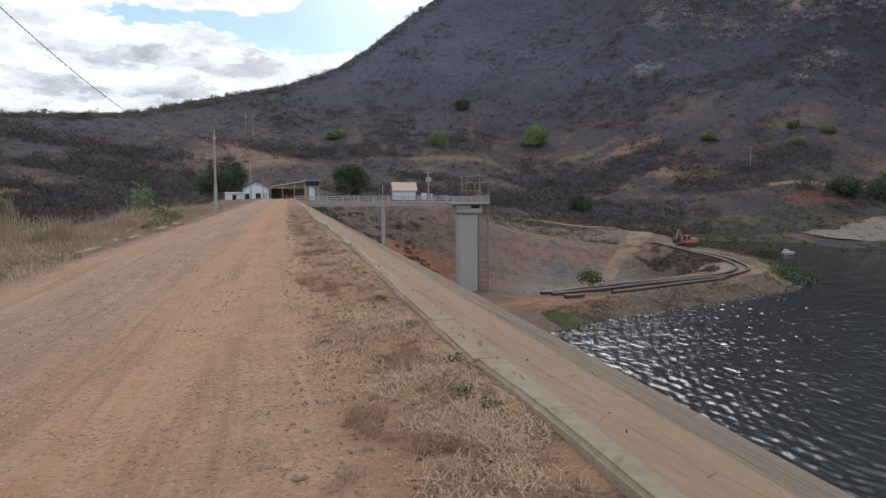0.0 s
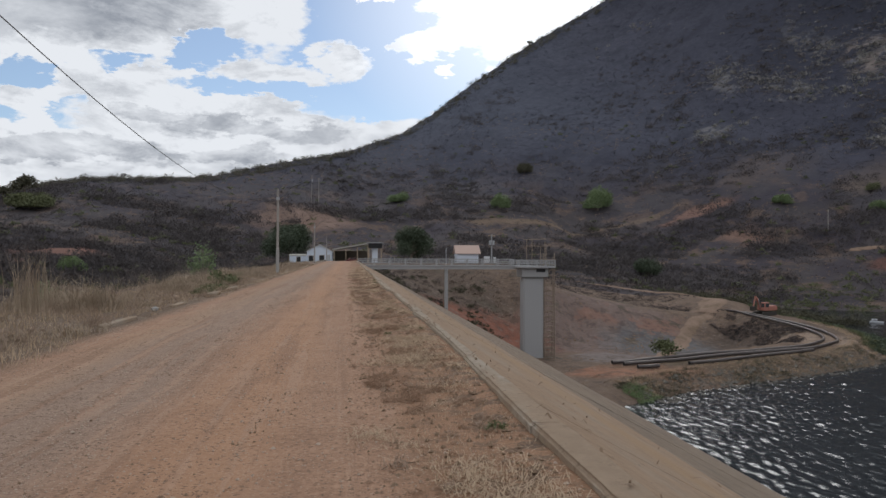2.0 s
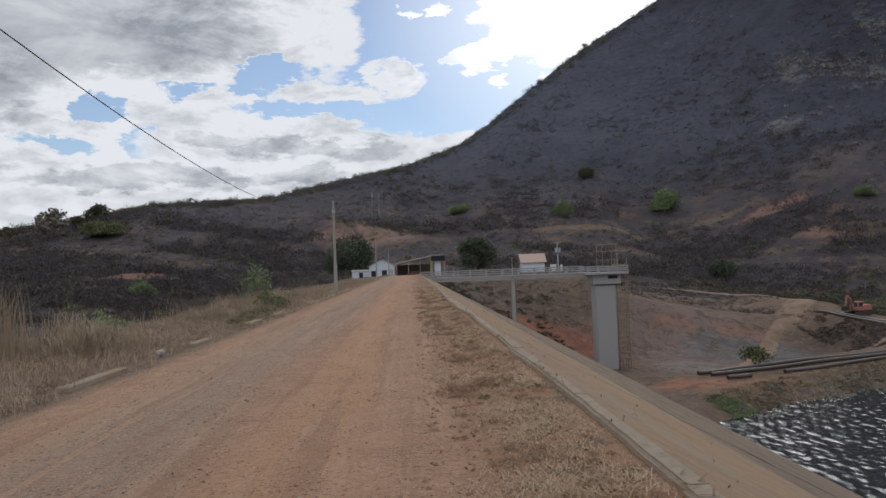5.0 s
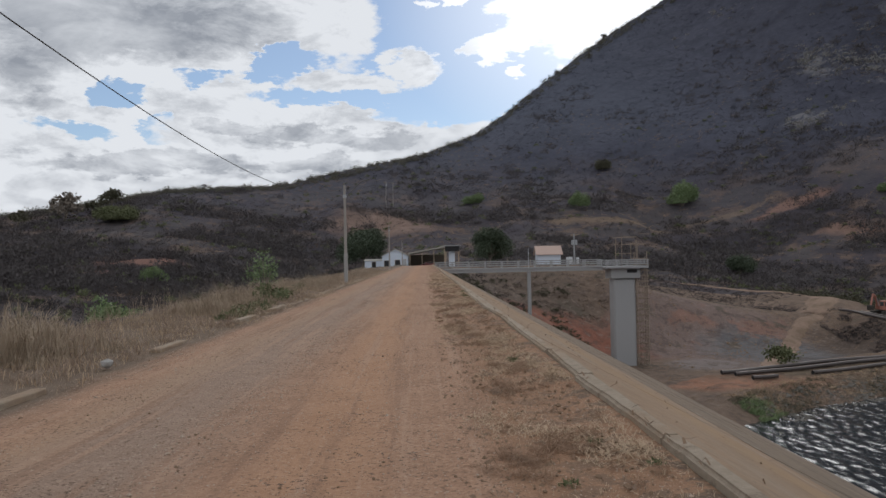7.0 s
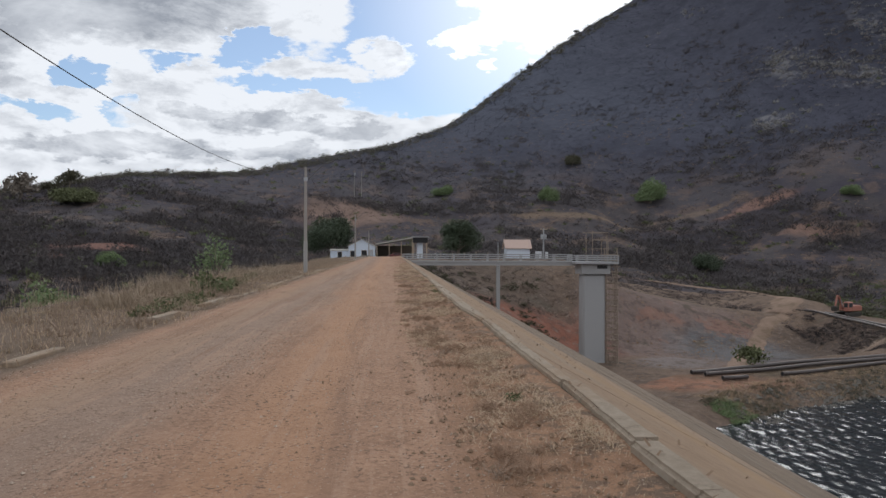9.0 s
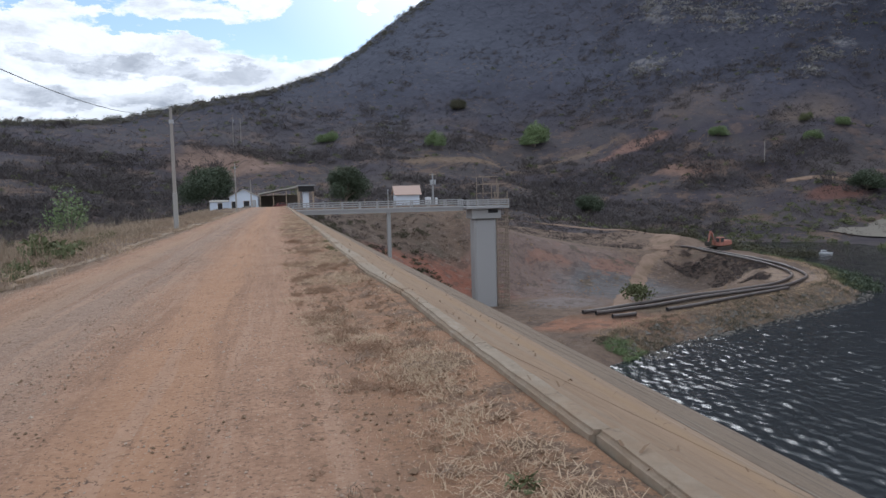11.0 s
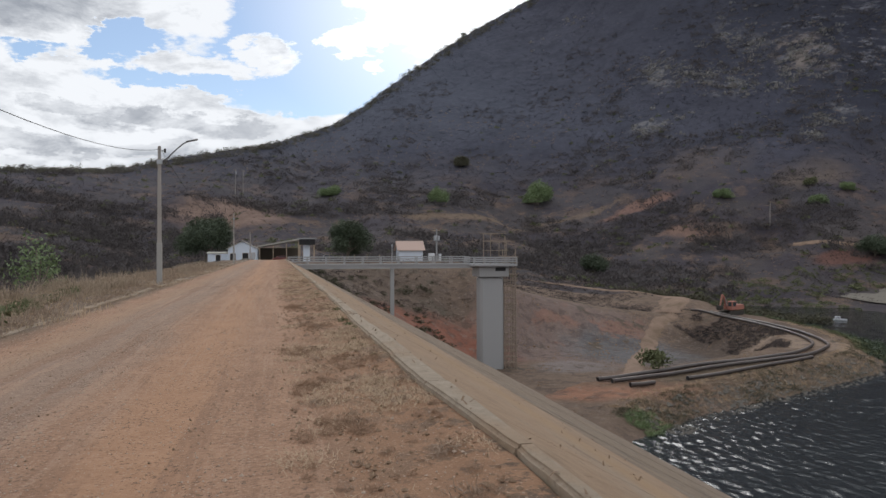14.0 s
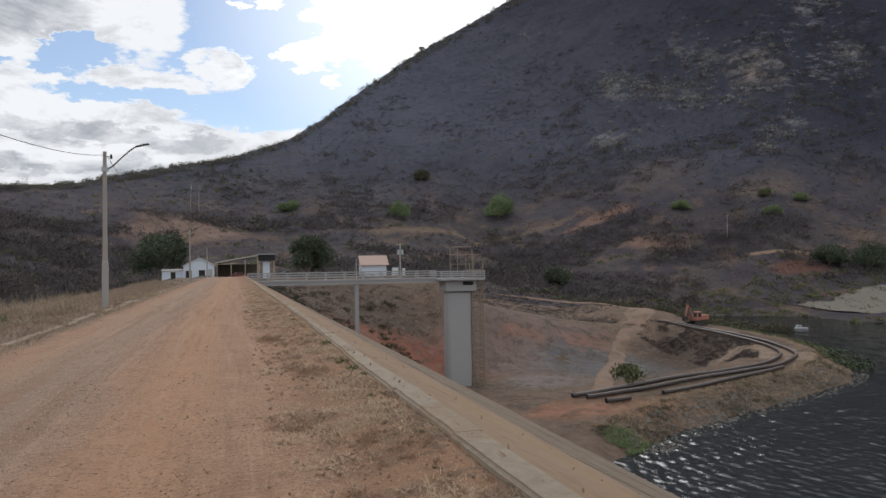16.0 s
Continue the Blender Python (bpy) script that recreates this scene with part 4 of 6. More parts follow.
def wire(name, a, b, sag, label):
    bm = bmesh.new()
    a, b = Vector(a), Vector(b)
    pts = [a.lerp(b, i / 40) - Vector((0, 0, 4 * sag * (i / 40) * (1 - i / 40))) for i in range(41)]
    tube(bm, pts, 0.010, 5)
    tagged(new(name, finish(name, bm, black_mat)), label, "cable")


wire("overhead_cable", (-5.3, -2.0, 8.0), (-5.3, 60.1, 6.35), 2.9, "thin black cable sagging between the poles")
wire("overhead_cable", (-5.2, 60.1, 6.3), (-5.4, 125.0, 6.4), 2.0, "thin black cable sagging between the poles")

for x, y, h, w in ((-21.0, 425, 15.0, True), (-17.0, 425, 14.5, False), (223, 312, 10.0, False)):
    z = float(ground_z(x, y))
    ob = thing("utility_pole", "distant pale pole standing on the scrub hillside", "pole", pose(x, y, z), "hillside poles")
    part("shaft", rods(((0, 0, -1), (0.1, 0, h), 0.2, 0.13, 6)), pole_mat, ob)
    part("crossarm", boxes(((-0.9, -0.08, h - 0.8), (0.9, 0.08, h - 0.6))), wood_mat, ob)
    if w:
        part("transformer", rods(((0.35, 0, h - 2.6), (0.35, 0, h - 1.4), 0.35)), metal_mat, ob)

tp = thing("transformer_pole", "concrete pole with crossarm and two transformers", "pole", pose(42.3, 212, -1.3))
part("shaft", rods(((0, 0, -0.5), (0, 0, 8.6), 0.28, 0.18, 8)), concrete_mat, tp)
part("crossarm", boxes(((-1.0, -0.1, 8.2), (1.0, 0.1, 8.4))), wood_mat, tp)
for x in (-0.45, 0.45):
    part("transformer", rods(((x, -0.2, 5.6), (x, -0.2, 6.9), 0.4, 0.4, 12)), metal_mat, tp)
for x0, x1, h in ((-2.2, -0.6, 2.2), (0.6, 1.2, 2.0)):
    part("meter_box", boxes(((x0, -0.5, 0), (x1, 0.5, h))), white_paint, tp, "white meter cabinet at the foot", bevel=0.04)


# ---- buildings ----
def gable_house(name, label, x0, x1, y0, y1, z0, wall, ridge, along_x, roof_mat, over_hang=0.4, openings=()):
    """Walls on a base, a two-pitch roof with thickness, and openings (kind, face x0..x1, z0..z1) on the near wall."""
    ob = thing(name, label, "house", pose((x0 + x1) / 2, y0, z0))
    w, d = (x1 - x0) / 2, y1 - y0
    bm = bmesh.new()
    if along_x:
        prof = [(0, -1.5), (0, wall), (d / 2, ridge), (d, wall), (d, -1.5)]
        ends = [[bm.verts.new((sx * w, y, z)) for y, z in prof] for sx in (-1, 1)]
    else:
        prof = [(-w, -1.5), (-w, wall), (0, ridge), (w, wall), (w, -1.5)]
        ends = [[bm.verts.new((x, y, z)) for x, z in prof] for y in (0, d)]
    n = len(prof)
    for i in range(n):
        bm.faces.new((ends[0][i], ends[0][(i + 1) % n], ends[1][(i + 1) % n], ends[1][i]))
    bm.faces.new(ends[0][::-1])
    bm.faces.new(ends[1])
    part("wall", bm, white_wall, ob)
    for s in (-1, 1):
        bm = bmesh.new()
        if along_x:
            e, r = d / 2 + over_hang, d / 2
            drop = (ridge - wall) / (d / 2) * e
            pts = [(-w - over_hang, r + s * e, ridge - drop), (w + over_hang, r + s * e, ridge - drop), (w + over_hang, r, ridge), (-w - over_hang, r, ridge)]
        else:
            e = w + over_hang
            drop = (ridge - wall) / w * e
            pts = [(s * e, -over_hang, ridge - drop), (s * e, d + over_hang, ridge - drop), (0, d + over_hang, ridge), (0, -over_hang, ridge)]
        lo, hi = [bm.verts.new((x, y, z + 0.02)) for x, y, z in pts], [bm.verts.new((x, y, z + 0.17)) for x, y, z in pts]
        bm.faces.new(lo[::-1])
        bm.faces.new(hi)
        for i in range(4):
            bm.faces.new((lo[i], lo[(i + 1) % 4], hi[(i + 1) % 4], hi[i]))
        part("roof", bm, roof_mat, ob)
    for kind, a, b, c, e in openings:
        o = part(kind, boxes(((a, -0.06, c), (b, -0.012, e))), dark_mat if kind != "grey_door" else metal_mat, ob)
        part("frame", boxes(((a - 0.08, -0.08, c), (a, -0.005, e)), ((b, -0.08, c), (b + 0.08, -0.005, e)), ((a - 0.08, -0.08, e), (b + 0.08, -0.005, e + 0.08))), wood_mat, o)
    return ob


gable_house("house", "white gabled house with dark doorway and windows", -11.2, -4.3, 205, 214, -1.3, 3.4, 5.2, False, fibre_mat, 0.3,
            (("window", -2.9, -1.7, 0.5, 2.2), ("door", 0.0, 1.3, 0.0, 2.3), ("grey_door", 2.1, 2.9, 0.0, 2.4)))
gable_house("outbuilding", "low white outbuilding with a brown doorway", -16.0, -11.3, 206, 210, -1.4, 2.3, 2.6, True, fibre_mat, 0.2,
            (("door", -0.4, 0.6, 0.0, 2.0),))
gable_house("pump_house", "white pump house with a clay tile roof", 30.7, 36.9, 204, 208.5, -1.3, 3.3, 5.2, True, tile_mat, 0.55)

shed = thing("open_shed", "open shed with a low sloping grey roof", "shed", pose(-4.2, 205, -1.2))
bm = bmesh.new()
vs = [bm.verts.new(p) for p in ((0, 0, 3.7), (10.2, 0, 5.5), (10.2, 10, 5.3), (0, 10, 3.5), (0, 0, 4.0), (10.2, 0, 5.85), (10.2, 10, 5.65), (0, 10, 3.8))]
for f in ((0, 3, 2, 1), (4, 5, 6, 7), (0, 1, 5, 4), (1, 2, 6, 5), (2, 3, 7, 6), (3, 0, 4, 7)):
    bm.faces.new([vs[i] for i in f])
part("roof", bm, fibre_mat, shed)
part("back_wall", boxes(((0.2, 9.4, -1), (10.0, 9.6, 3.5))), shed_planks, shed)
for x in (0.5, 3.7, 6.9, 9.8):
    part("post", rods(((x, 0.3, -1), (x, 0.3, 3.6 + x * 0.15), 0.11, 0.11, 8)), wood_mat, shed)
gate = thing("gate_tower", "white pillar with a dark flat-roofed cap", "tower", pose(7.2, 196, -1.0))
part("pillar", boxes(((-0.75, -0.6, -1), (0.75, 0.6, 4.0))), white_wall, gate, bevel=0.05)
part("cap", boxes(((-1.7, -1.5, 4.0), (1.9, 1.5, 5.3))), dark_mat, gate, "dark boxy cap")
part("cap_slab", boxes(((-2.0, -1.8, 5.3), (2.2, 1.8, 5.55))), concrete_mat, gate, bevel=0.03)
for x in (-1.6, 1.7):
    part("post", boxes(((x - 0.14, -1.3, -1), (x + 0.14, -1.0, 4.0))), wood_mat, gate)


def car(x, y, z, turn, paint, label):
    ob = thing("car", label, "car", pose(x, y, z, 0, 0, turn))
    bm = bmesh.new()
    prof = [(-2.1, 0.35), (-2.1, 0.85), (-1.3, 0.98), (-0.7, 1.5), (0.9, 1.52), (1.7, 1.0), (2.1, 0.95), (2.1, 0.35)]
    ends = [[bm.verts.new((px, s * (0.85 if pz < 1.2 else 0.7), pz)) for px, pz in prof] for s in (-1, 1)]
    for i in range(len(prof)):
        bm.faces.new((ends[0][i], ends[0][(i + 1) % len(prof)], ends[1][(i + 1) % len(prof)], ends[1][i]))
    bm.faces.new(ends[0][::-1])
    bm.faces.new(ends[1])
    part("body", bm, paint, ob, bevel=0.05)
    for s in (-1, 1):
        part("side_window", boxes(((-0.75, s * 0.80 - 0.01, 1.05), (1.05, s * 0.80 + 0.01, 1.4))), glass_mat, ob)
        for px in (-1.35, 1.35):
            wh = part("wheel", rods(((px, s * 0.7, 0.32), (px, s * 0.9, 0.32), 0.32, 0.32, 14)), black_mat, ob)
            part("rim", rods(((px, s * 0.9, 0.32), (px, s * 0.915, 0.32), 0.2, 0.2, 10)), metal_mat, wh)
    return ob


dark_paint = material("dark_car_paint", [(0.02, 0.02, 0.025), (0.04, 0.035, 0.035)], 1.0, 4.0, 0.3, 0.0)
maroon_paint = material("maroon_car_paint", [(0.10, 0.02, 0.02), (0.15, 0.04, 0.035)], 1.0, 4.0, 0.35, 0.0)
car(1.3, 206, -1.15, 10, maroon_paint, "dark red car parked under the shed")
car(5.6, 207, -1.15, 0, dark_paint, "dark car parked under the shed")
car(12.6, 203, float(ground_z(12.6, 203)), 5, dark_paint, "dark car parked behind the footbridge")

for x, y in [(x, 196.0) for x in (12.5, 15.5, 18.5, 21.5, 24.5, 27.5, 46, 50)] + [(-20.5, 196), (-24, 190), (-18, 180), (-14, 172)]:
    z = float(ground_z(x, y))
    ob = tagged(new("fence_post", finish("fence_post", rods(((0, 0, -0.4), (0.03, 0, 1.6), 0.09, 0.07, 6)), wood_mat)), "weathered wooden fence post", "fence post", "fence posts")
    ob.matrix_world = pose(x, y, z)

# ---- cofferdam: pipes, digger, boat, tracks ----
def curve_points(ctrl, n):
    """A smooth line through control points (Catmull-Rom)."""
    c = [Vector(p) for p in ctrl]
    c = [2 * c[0] - c[1]] + c + [2 * c[-1] - c[-2]]
    out = []
    for i in range(1, len(c) - 2):
        for k in range(n):
            t = k / n
            p0, p1, p2, p3 = c[i - 1:i + 3]
            out.append(0.5 * (2 * p1 + (p2 - p0) * t + (2 * p0 - 5 * p1 + 4 * p2 - p3) * t * t + (3 * p1 - p0 - 3 * p2 + p3) * t ** 3))
    return out + [c[-2]]


def laid_pipe(ctrl, r, label):
    pts = curve_points([(x, y, 0) for x, y in ctrl], 14)
    zs = np.array([float(max(ground_z(p.x, p.y), ground_z(p.x + 0.5, p.y), ground_z(p.x, p.y + 0.5), ground_z(p.x - 0.5, p.y - 0.5))) for p in pts])
    zs = np.convolve(np.pad(zs, 4, mode="edge"), np.ones(9) / 9, mode="valid")
    for p, z in zip(pts, zs):
        p.z = z + r + 0.05
    ob = thing("pipeline", label, "pipe", Matrix.Translation(pts[0]), "pipelines on the cofferdam")
    o = pts[0].copy()
    pts = [p - o for p in pts]
    bm = bmesh.new()
    tube(bm, pts, r, 12)
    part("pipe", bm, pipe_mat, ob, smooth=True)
    step = max(12, len(pts) // 9)
    for i in range(0, len(pts) - 1, step):
        d = (pts[i + 1] - pts[i]).normalized()
        part("flange", rods((pts[i] - d * 0.08, pts[i] + d * 0.12, r * 1.1, r * 1.1, 14)), pipe_mat, ob)
    d = (pts[0] - pts[1]).normalized()
    part("bore", rods((pts[0] + d * 0.085, pts[0] + d * 0.10, r * 0.9, r * 0.9, 14)), dark_mat, ob, "dark open end of the pipe")
    return ob


laid_pipe([(40.4, 108.9), (48.2, 110.9), (59, 114.8), (69, 117.0), (79, 121), (87.6, 127), (92.4, 132.6), (96, 139.5), (99.6, 151), (101.6, 165), (101.4, 177), (99.4, 181)], 0.28, "long black steel pipe curving along the earth bank")
laid_pipe([(41.7, 107.5), (49.7, 109.0), (60.2, 112.8), (71, 115.8), (80.4, 119.2), (88.6, 124.8), (93.2, 129.6), (97.4, 137.2), (100.8, 147), (103.1, 159), (103.8, 170), (102.8, 178)], 0.28, "long black steel pipe curving along the earth bank")
laid_pipe([(51.4, 105.9), (60.4, 109.0), (71.4, 113.2), (79.4, 117.0)], 0.27, "black steel pipe lying along the bank edge")
laid_pipe([(42.7, 104.6), (44.4, 104.8), (46.2, 105.1)], 0.28, "short loose black pipe length on red soil")

digger = thing("excavator", "worn orange-red tracked excavator with folded boom", "excavator", pose(106.6, 175.5, float(ground_z(106.6, 175.5)), 0, 0, 204) @ Matrix.Scale(1.25, 4))
for s in (-1, 1):
    bm = bmesh.new()
    prof = [(-1.9, 0.0), (1.9, 0.0), (2.25, 0.35), (2.0, 0.75), (-2.0, 0.75), (-2.25, 0.35)]
    ends = [[bm.verts.new((px, s * 1.1 + e, pz)) for px, pz in prof] for e in (-0.28, 0.28)]
    for i in range(6):
        bm.faces.new((ends[0][i], ends[0][(i + 1) % 6], ends[1][(i + 1) % 6], ends[1][i]))
    bm.faces.new(ends[0])
    bm.faces.new(ends[1])
    part("track", bm, black_mat, digger, bevel=0.04)
part("turntable", rods(((0, 0, 0.7), (0, 0, 0.95), 0.8, 0.8, 16)), black_mat, digger)
part("engine_body", boxes(((-2.2, -1.3, 0.95), (0.6, 1.3, 2.0))), orange_mat, digger, bevel=0.12)
cab = part("cab", boxes(((0.2, 0.25, 0.96), (1.7, 1.25, 2.7))), orange_mat, digger, bevel=0.1)
part("cab_window", boxes(((0.4, 1.255, 1.7), (1.5, 1.27, 2.5)), ((1.705, 0.4, 1.7), (1.72, 1.1, 2.5))), glass_mat, cab)
part("counterweight", boxes(((-2.6, -1.2, 1.0), (-2.2, 1.2, 1.8))), orange_mat, digger, bevel=0.1)
bm = bmesh.new()
tube(bm, [(0.9, -0.5, 1.4), (1.2, -0.5, 2.5), (1.7, -0.5, 3.3), (2.3, -0.5, 3.8)], 0.24, 6)
part("boom", bm, orange_mat, digger)
part("stick", rods(((2.3, -0.5, 3.9), (3.0, -0.5, 1.8), 0.2, 0.15, 6)), orange_mat, digger)
part("bucket", boxes(((2.7, -1.0, 1.0), (3.6, 0.0, 1.9))), black_mat, digger, bevel=0.15)
part("ram", rods(((1.1, -0.2, 1.6), (1.75, -0.2, 3.2), 0.08)), metal_mat, digger)

boat = thing("boat", "small white boat with a boxy cabin moored near shore", "boat", pose(145, 184, WATER, 0, 0, -28) @ Matrix.Scale(0.58, 4))
bm = bmesh.new()
secs = [(-2.6, 0.9, 0.0), (-1.0, 1.1, -0.1), (1.0, 1.05, -0.1), (2.4, 0.6, 0.05), (3.2, 0.05, 0.3)]
rings = [[bm.verts.new((x, -w, 0.6)), bm.verts.new((x, -w * 0.7, z - 0.2)), bm.verts.new((x, w * 0.7, z - 0.2)), bm.verts.new((x, w, 0.6))] for x, w, z in secs]
for a, b in zip(rings, rings[1:]):
    for i in range(4):
        bm.faces.new((a[i], a[(i + 1) % 4], b[(i + 1) % 4], b[i]))
bm.faces.new(rings[0][::-1])
bm.faces.new(rings[-1])
part("hull", bm, white_paint, boat)
cabin = part("cabin", boxes(((-1.8, -0.8, 0.62), (0.2, 0.8, 1.55))), white_paint, boat, bevel=0.08)
part("cabin_window", boxes(((-1.5, -0.82, 1.0), (0.0, -0.805, 1.35))), glass_mat, cabin)
part("cabin_roof", boxes(((-2.0, -0.95, 1.55), (0.4, 0.95, 1.64))), white_paint, boat)


dinghy = thing("rowing_boat", "low grey rowing boat lying beside the moored boat", "boat", pose(138.5, 184, WATER, 0, 0, -20) @ Matrix.Scale(0.6, 4))
bm = bmesh.new()
rings = [[bm.verts.new((x, -w, 0.42)), bm.verts.new((x, -w * 0.7, -0.15)), bm.verts.new((x, w * 0.7, -0.15)), bm.verts.new((x, w, 0.42)), bm.verts.new((x, w * 0.85, 0.40)), bm.verts.new((x, w * 0.6, 0.0)), bm.verts.new((x, -w * 0.6, 0.0)), bm.verts.new((x, -w * 0.85, 0.40))] for x, w in ((-2.2, 0.7), (-0.6, 0.85), (1.0, 0.75), (2.3, 0.12))]
for a, b in zip(rings, rings[1:]):
    for i in range(8):
        bm.faces.new((a[i], a[(i + 1) % 8], b[(i + 1) % 8], b[i]))
bm.faces.new(rings[0][::-1])
bm.faces.new(rings[-1])
part("hull", bm, metal_mat, dinghy)
part("bench", boxes(((-0.9, -0.62, 0.22), (-0.6, 0.62, 0.27))), wood_mat, dinghy)
part("bench", boxes(((0.5, -0.6, 0.22), (0.8, 0.6, 0.27))), wood_mat, dinghy)


def strip(name, ctrl, width, mat, label, category, lift=0.12, n=16):
    """A ribbon of ground laid along a line."""
    pts = curve_points([(x, y, 0) for x, y in ctrl], n)
    vs, k = [], 15
    for i, p in enumerate(pts):
        d = (pts[min(i + 1, len(pts) - 1)] - pts[max(i - 1, 0)]).normalized()
        s = Vector((d.y, -d.x, 0))
        w = width * (1 + 0.25 * float(fbm(np.array(i / 7.0), np.array(width), 3, 77)))
        for j in range(k):
            q = p + s * w * (j / (k - 1) - 0.5)
            rim = abs(2 * j / (k - 1) - 1)
            ragged = float(fbm(np.array(q.x / 1.6), np.array(q.y / 1.6), 3, 78))
            vs.append((q.x, q.y, float(ground_z(q.x, q.y)) + lift - 0.4 * rim ** 4 + (0.5 * ragged - 0.06) * rim ** 2))
    return tagged(new(name, mesh_np(name, vs, grid_faces(k, len(pts)), mat, smooth=True)), label, category, kind="structure")


strip("dirt_track", [(68, 237), (80, 232), (92, 226), (100, 220), (105, 210), (107, 200), (104, 192)], 3.4, track_mat, "pale dirt track down from the hillside", "dirt track", 0.3)
strip("dirt_track", [(103, 190), (97, 184), (91, 180), (86, 175), (80, 167), (73, 157), (67, 149), (60, 137), (54, 126)], 3.9, track_mat, "pale dirt track into the excavated pit", "dirt track", 0.2)
strip("dirt_yard", [(95, 184), (100, 190), (105, 197), (108, 203)], 9.0, track_mat, "bare pale turning place beside the excavator", "dirt yard", 0.24)
strip("sand_shore", [(192, 221), (203, 224), (228, 230), (262, 236), (300, 242)], 25.0, sand_mat, "pale bare shore across the inlet", "shore", 0.5)

strip("hillside_track", [(219, 292), (228, 283), (240, 274), (252, 271)], 3.0, track_mat, "pale track cut across the scrub hillside", "dirt track", 0.6)

# ---- kerbs and slabs of the upstream face ----
kerb = thing("kerb", "worn pale concrete kerb along the crest edge", "kerb", kind="structure")
KERB_Y = [-24, 4.4, 5.5, 9, 12, 14, 18, 20.1, 23, 25, 28.5, 30.5, 36, 48, 149]
KERB_X = [0.0, 0.0, -0.09, -0.08, -0.02, 0.05, 0.03, -0.02, 0.04, 0.01, 0.05, -0.08, -0.10, 0.0, 0.0]
y = -24.0
while y < 149:
    L = float(rng.uniform(1.1, 2.6))
    for stop in (4.03, 5.4, 20.15):
        if y < stop - 0.05 < y + L + 0.5:
            L = stop - y
            break
    gap = 0.10 if abs(y + L - 20.15) < 0.01 else (0.03 if abs(y + L - 5.4) < 0.01 else 0.012)
    bm = bmesh.new()
    e0, e1 = (1.625 + float(np.interp(q, KERB_Y, KERB_X)) for q in (y + 0.1, y + L - 0.1))
    edge = e0
    box(bm, (edge, 0, -0.35), (1.79, L - gap, 0.165))
    bmesh.ops.bevel(bm, geom=[e for e in bm.edges if min(v.co.z for v in e.verts) > 0 and max(v.co.x for v in e.verts) < edge + 0.05], offset=0.028, segments=3, affect="EDGES")
    bmesh.ops.subdivide_edges(bm, edges=[e for e in bm.edges if abs(e.verts[0].co.y - e.verts[1].co.y) > 0.5], cuts=9)
    for v in bm.verts:
        if v.co.z > 0:
            q = y + v.co.y
            v.co += Vector((0.016 * noise.noise((v.co.x * 9, q * 3.3, 1)), 0, 0.006 * noise.noise((v.co.x * 4, q * 2.2, 5))))
    for v in bm.verts:
        if v.co.x < edge + 0.06:
            v.co.x += (e1 - e0) * v.co.y / L
    ob = part("kerb_block", bm, kerb_mat, kerb)
    ob.location = (float(rng.normal(0, 0.006)) + (0.03 if 20 < y + 0.1 < 21 else 0), y, float(rng.normal(0, 0.004)))
    ob.rotation_euler = (0, 0, float(rng.normal(0, 0.002)))
    y += L

left_kerb = thing("roadside_kerb", "low broken kerb half buried in dry grass", "kerb", kind="structure")
y = 8.0
while y < 150:
    L = float(rng.uniform(1.2, 2.4))
    if rng.random() < (0.42 if y < 30 else 0.72):
        bm = bmesh.new()
        box(bm, (-0.10, 0, -0.3), (0.10, L - 0.05, 0.0))
        ob = part("kerb_block", bm, kerb_mat, left_kerb, bevel=0.02)
        ob.location = (-4.86 + float(rng.normal(0, 0.03)), y, float(rng.normal(-0.005, 0.03)))
        ob.rotation_euler = (0, float(rng.normal(0, 0.05)), float(rng.normal(0, 0.015)))
    y += L

face = thing("upstream_face", "sloping concrete slabs of the dam's water side", "dam face", kind="structure")
slope = math.atan(1 / FACE)
rows_of = [(0.0, 4.9, slab_mat), (4.9, 13.0, wet_slab_mat), (13.0, 43.0, wet_slab_mat)]
for r, (u0, u1, mt) in enumerate(rows_of):
    step = 5.0 if r < 2 else 10.0
    bm = bmesh.new()
    box(bm, (u0 + (0.006 if r else 0), 0, -0.16), (u1 - 0.02, step - 0.025, 0.0))
    me = finish("slab", bm, mt)
    for i, y in enumerate(np.arange(-30, 156 - step + 0.1, step)):
        ob = new("slab", me)
        ob.parent = face
        ob.matrix_world = pose(1.76, float(y), 0.155, 0, math.degrees(slope), 0) @ Matrix.Translation((0, 0, float(rng.uniform(-0.006, 0.006)) if r else float(rng.uniform(-0.003, 0.003))))


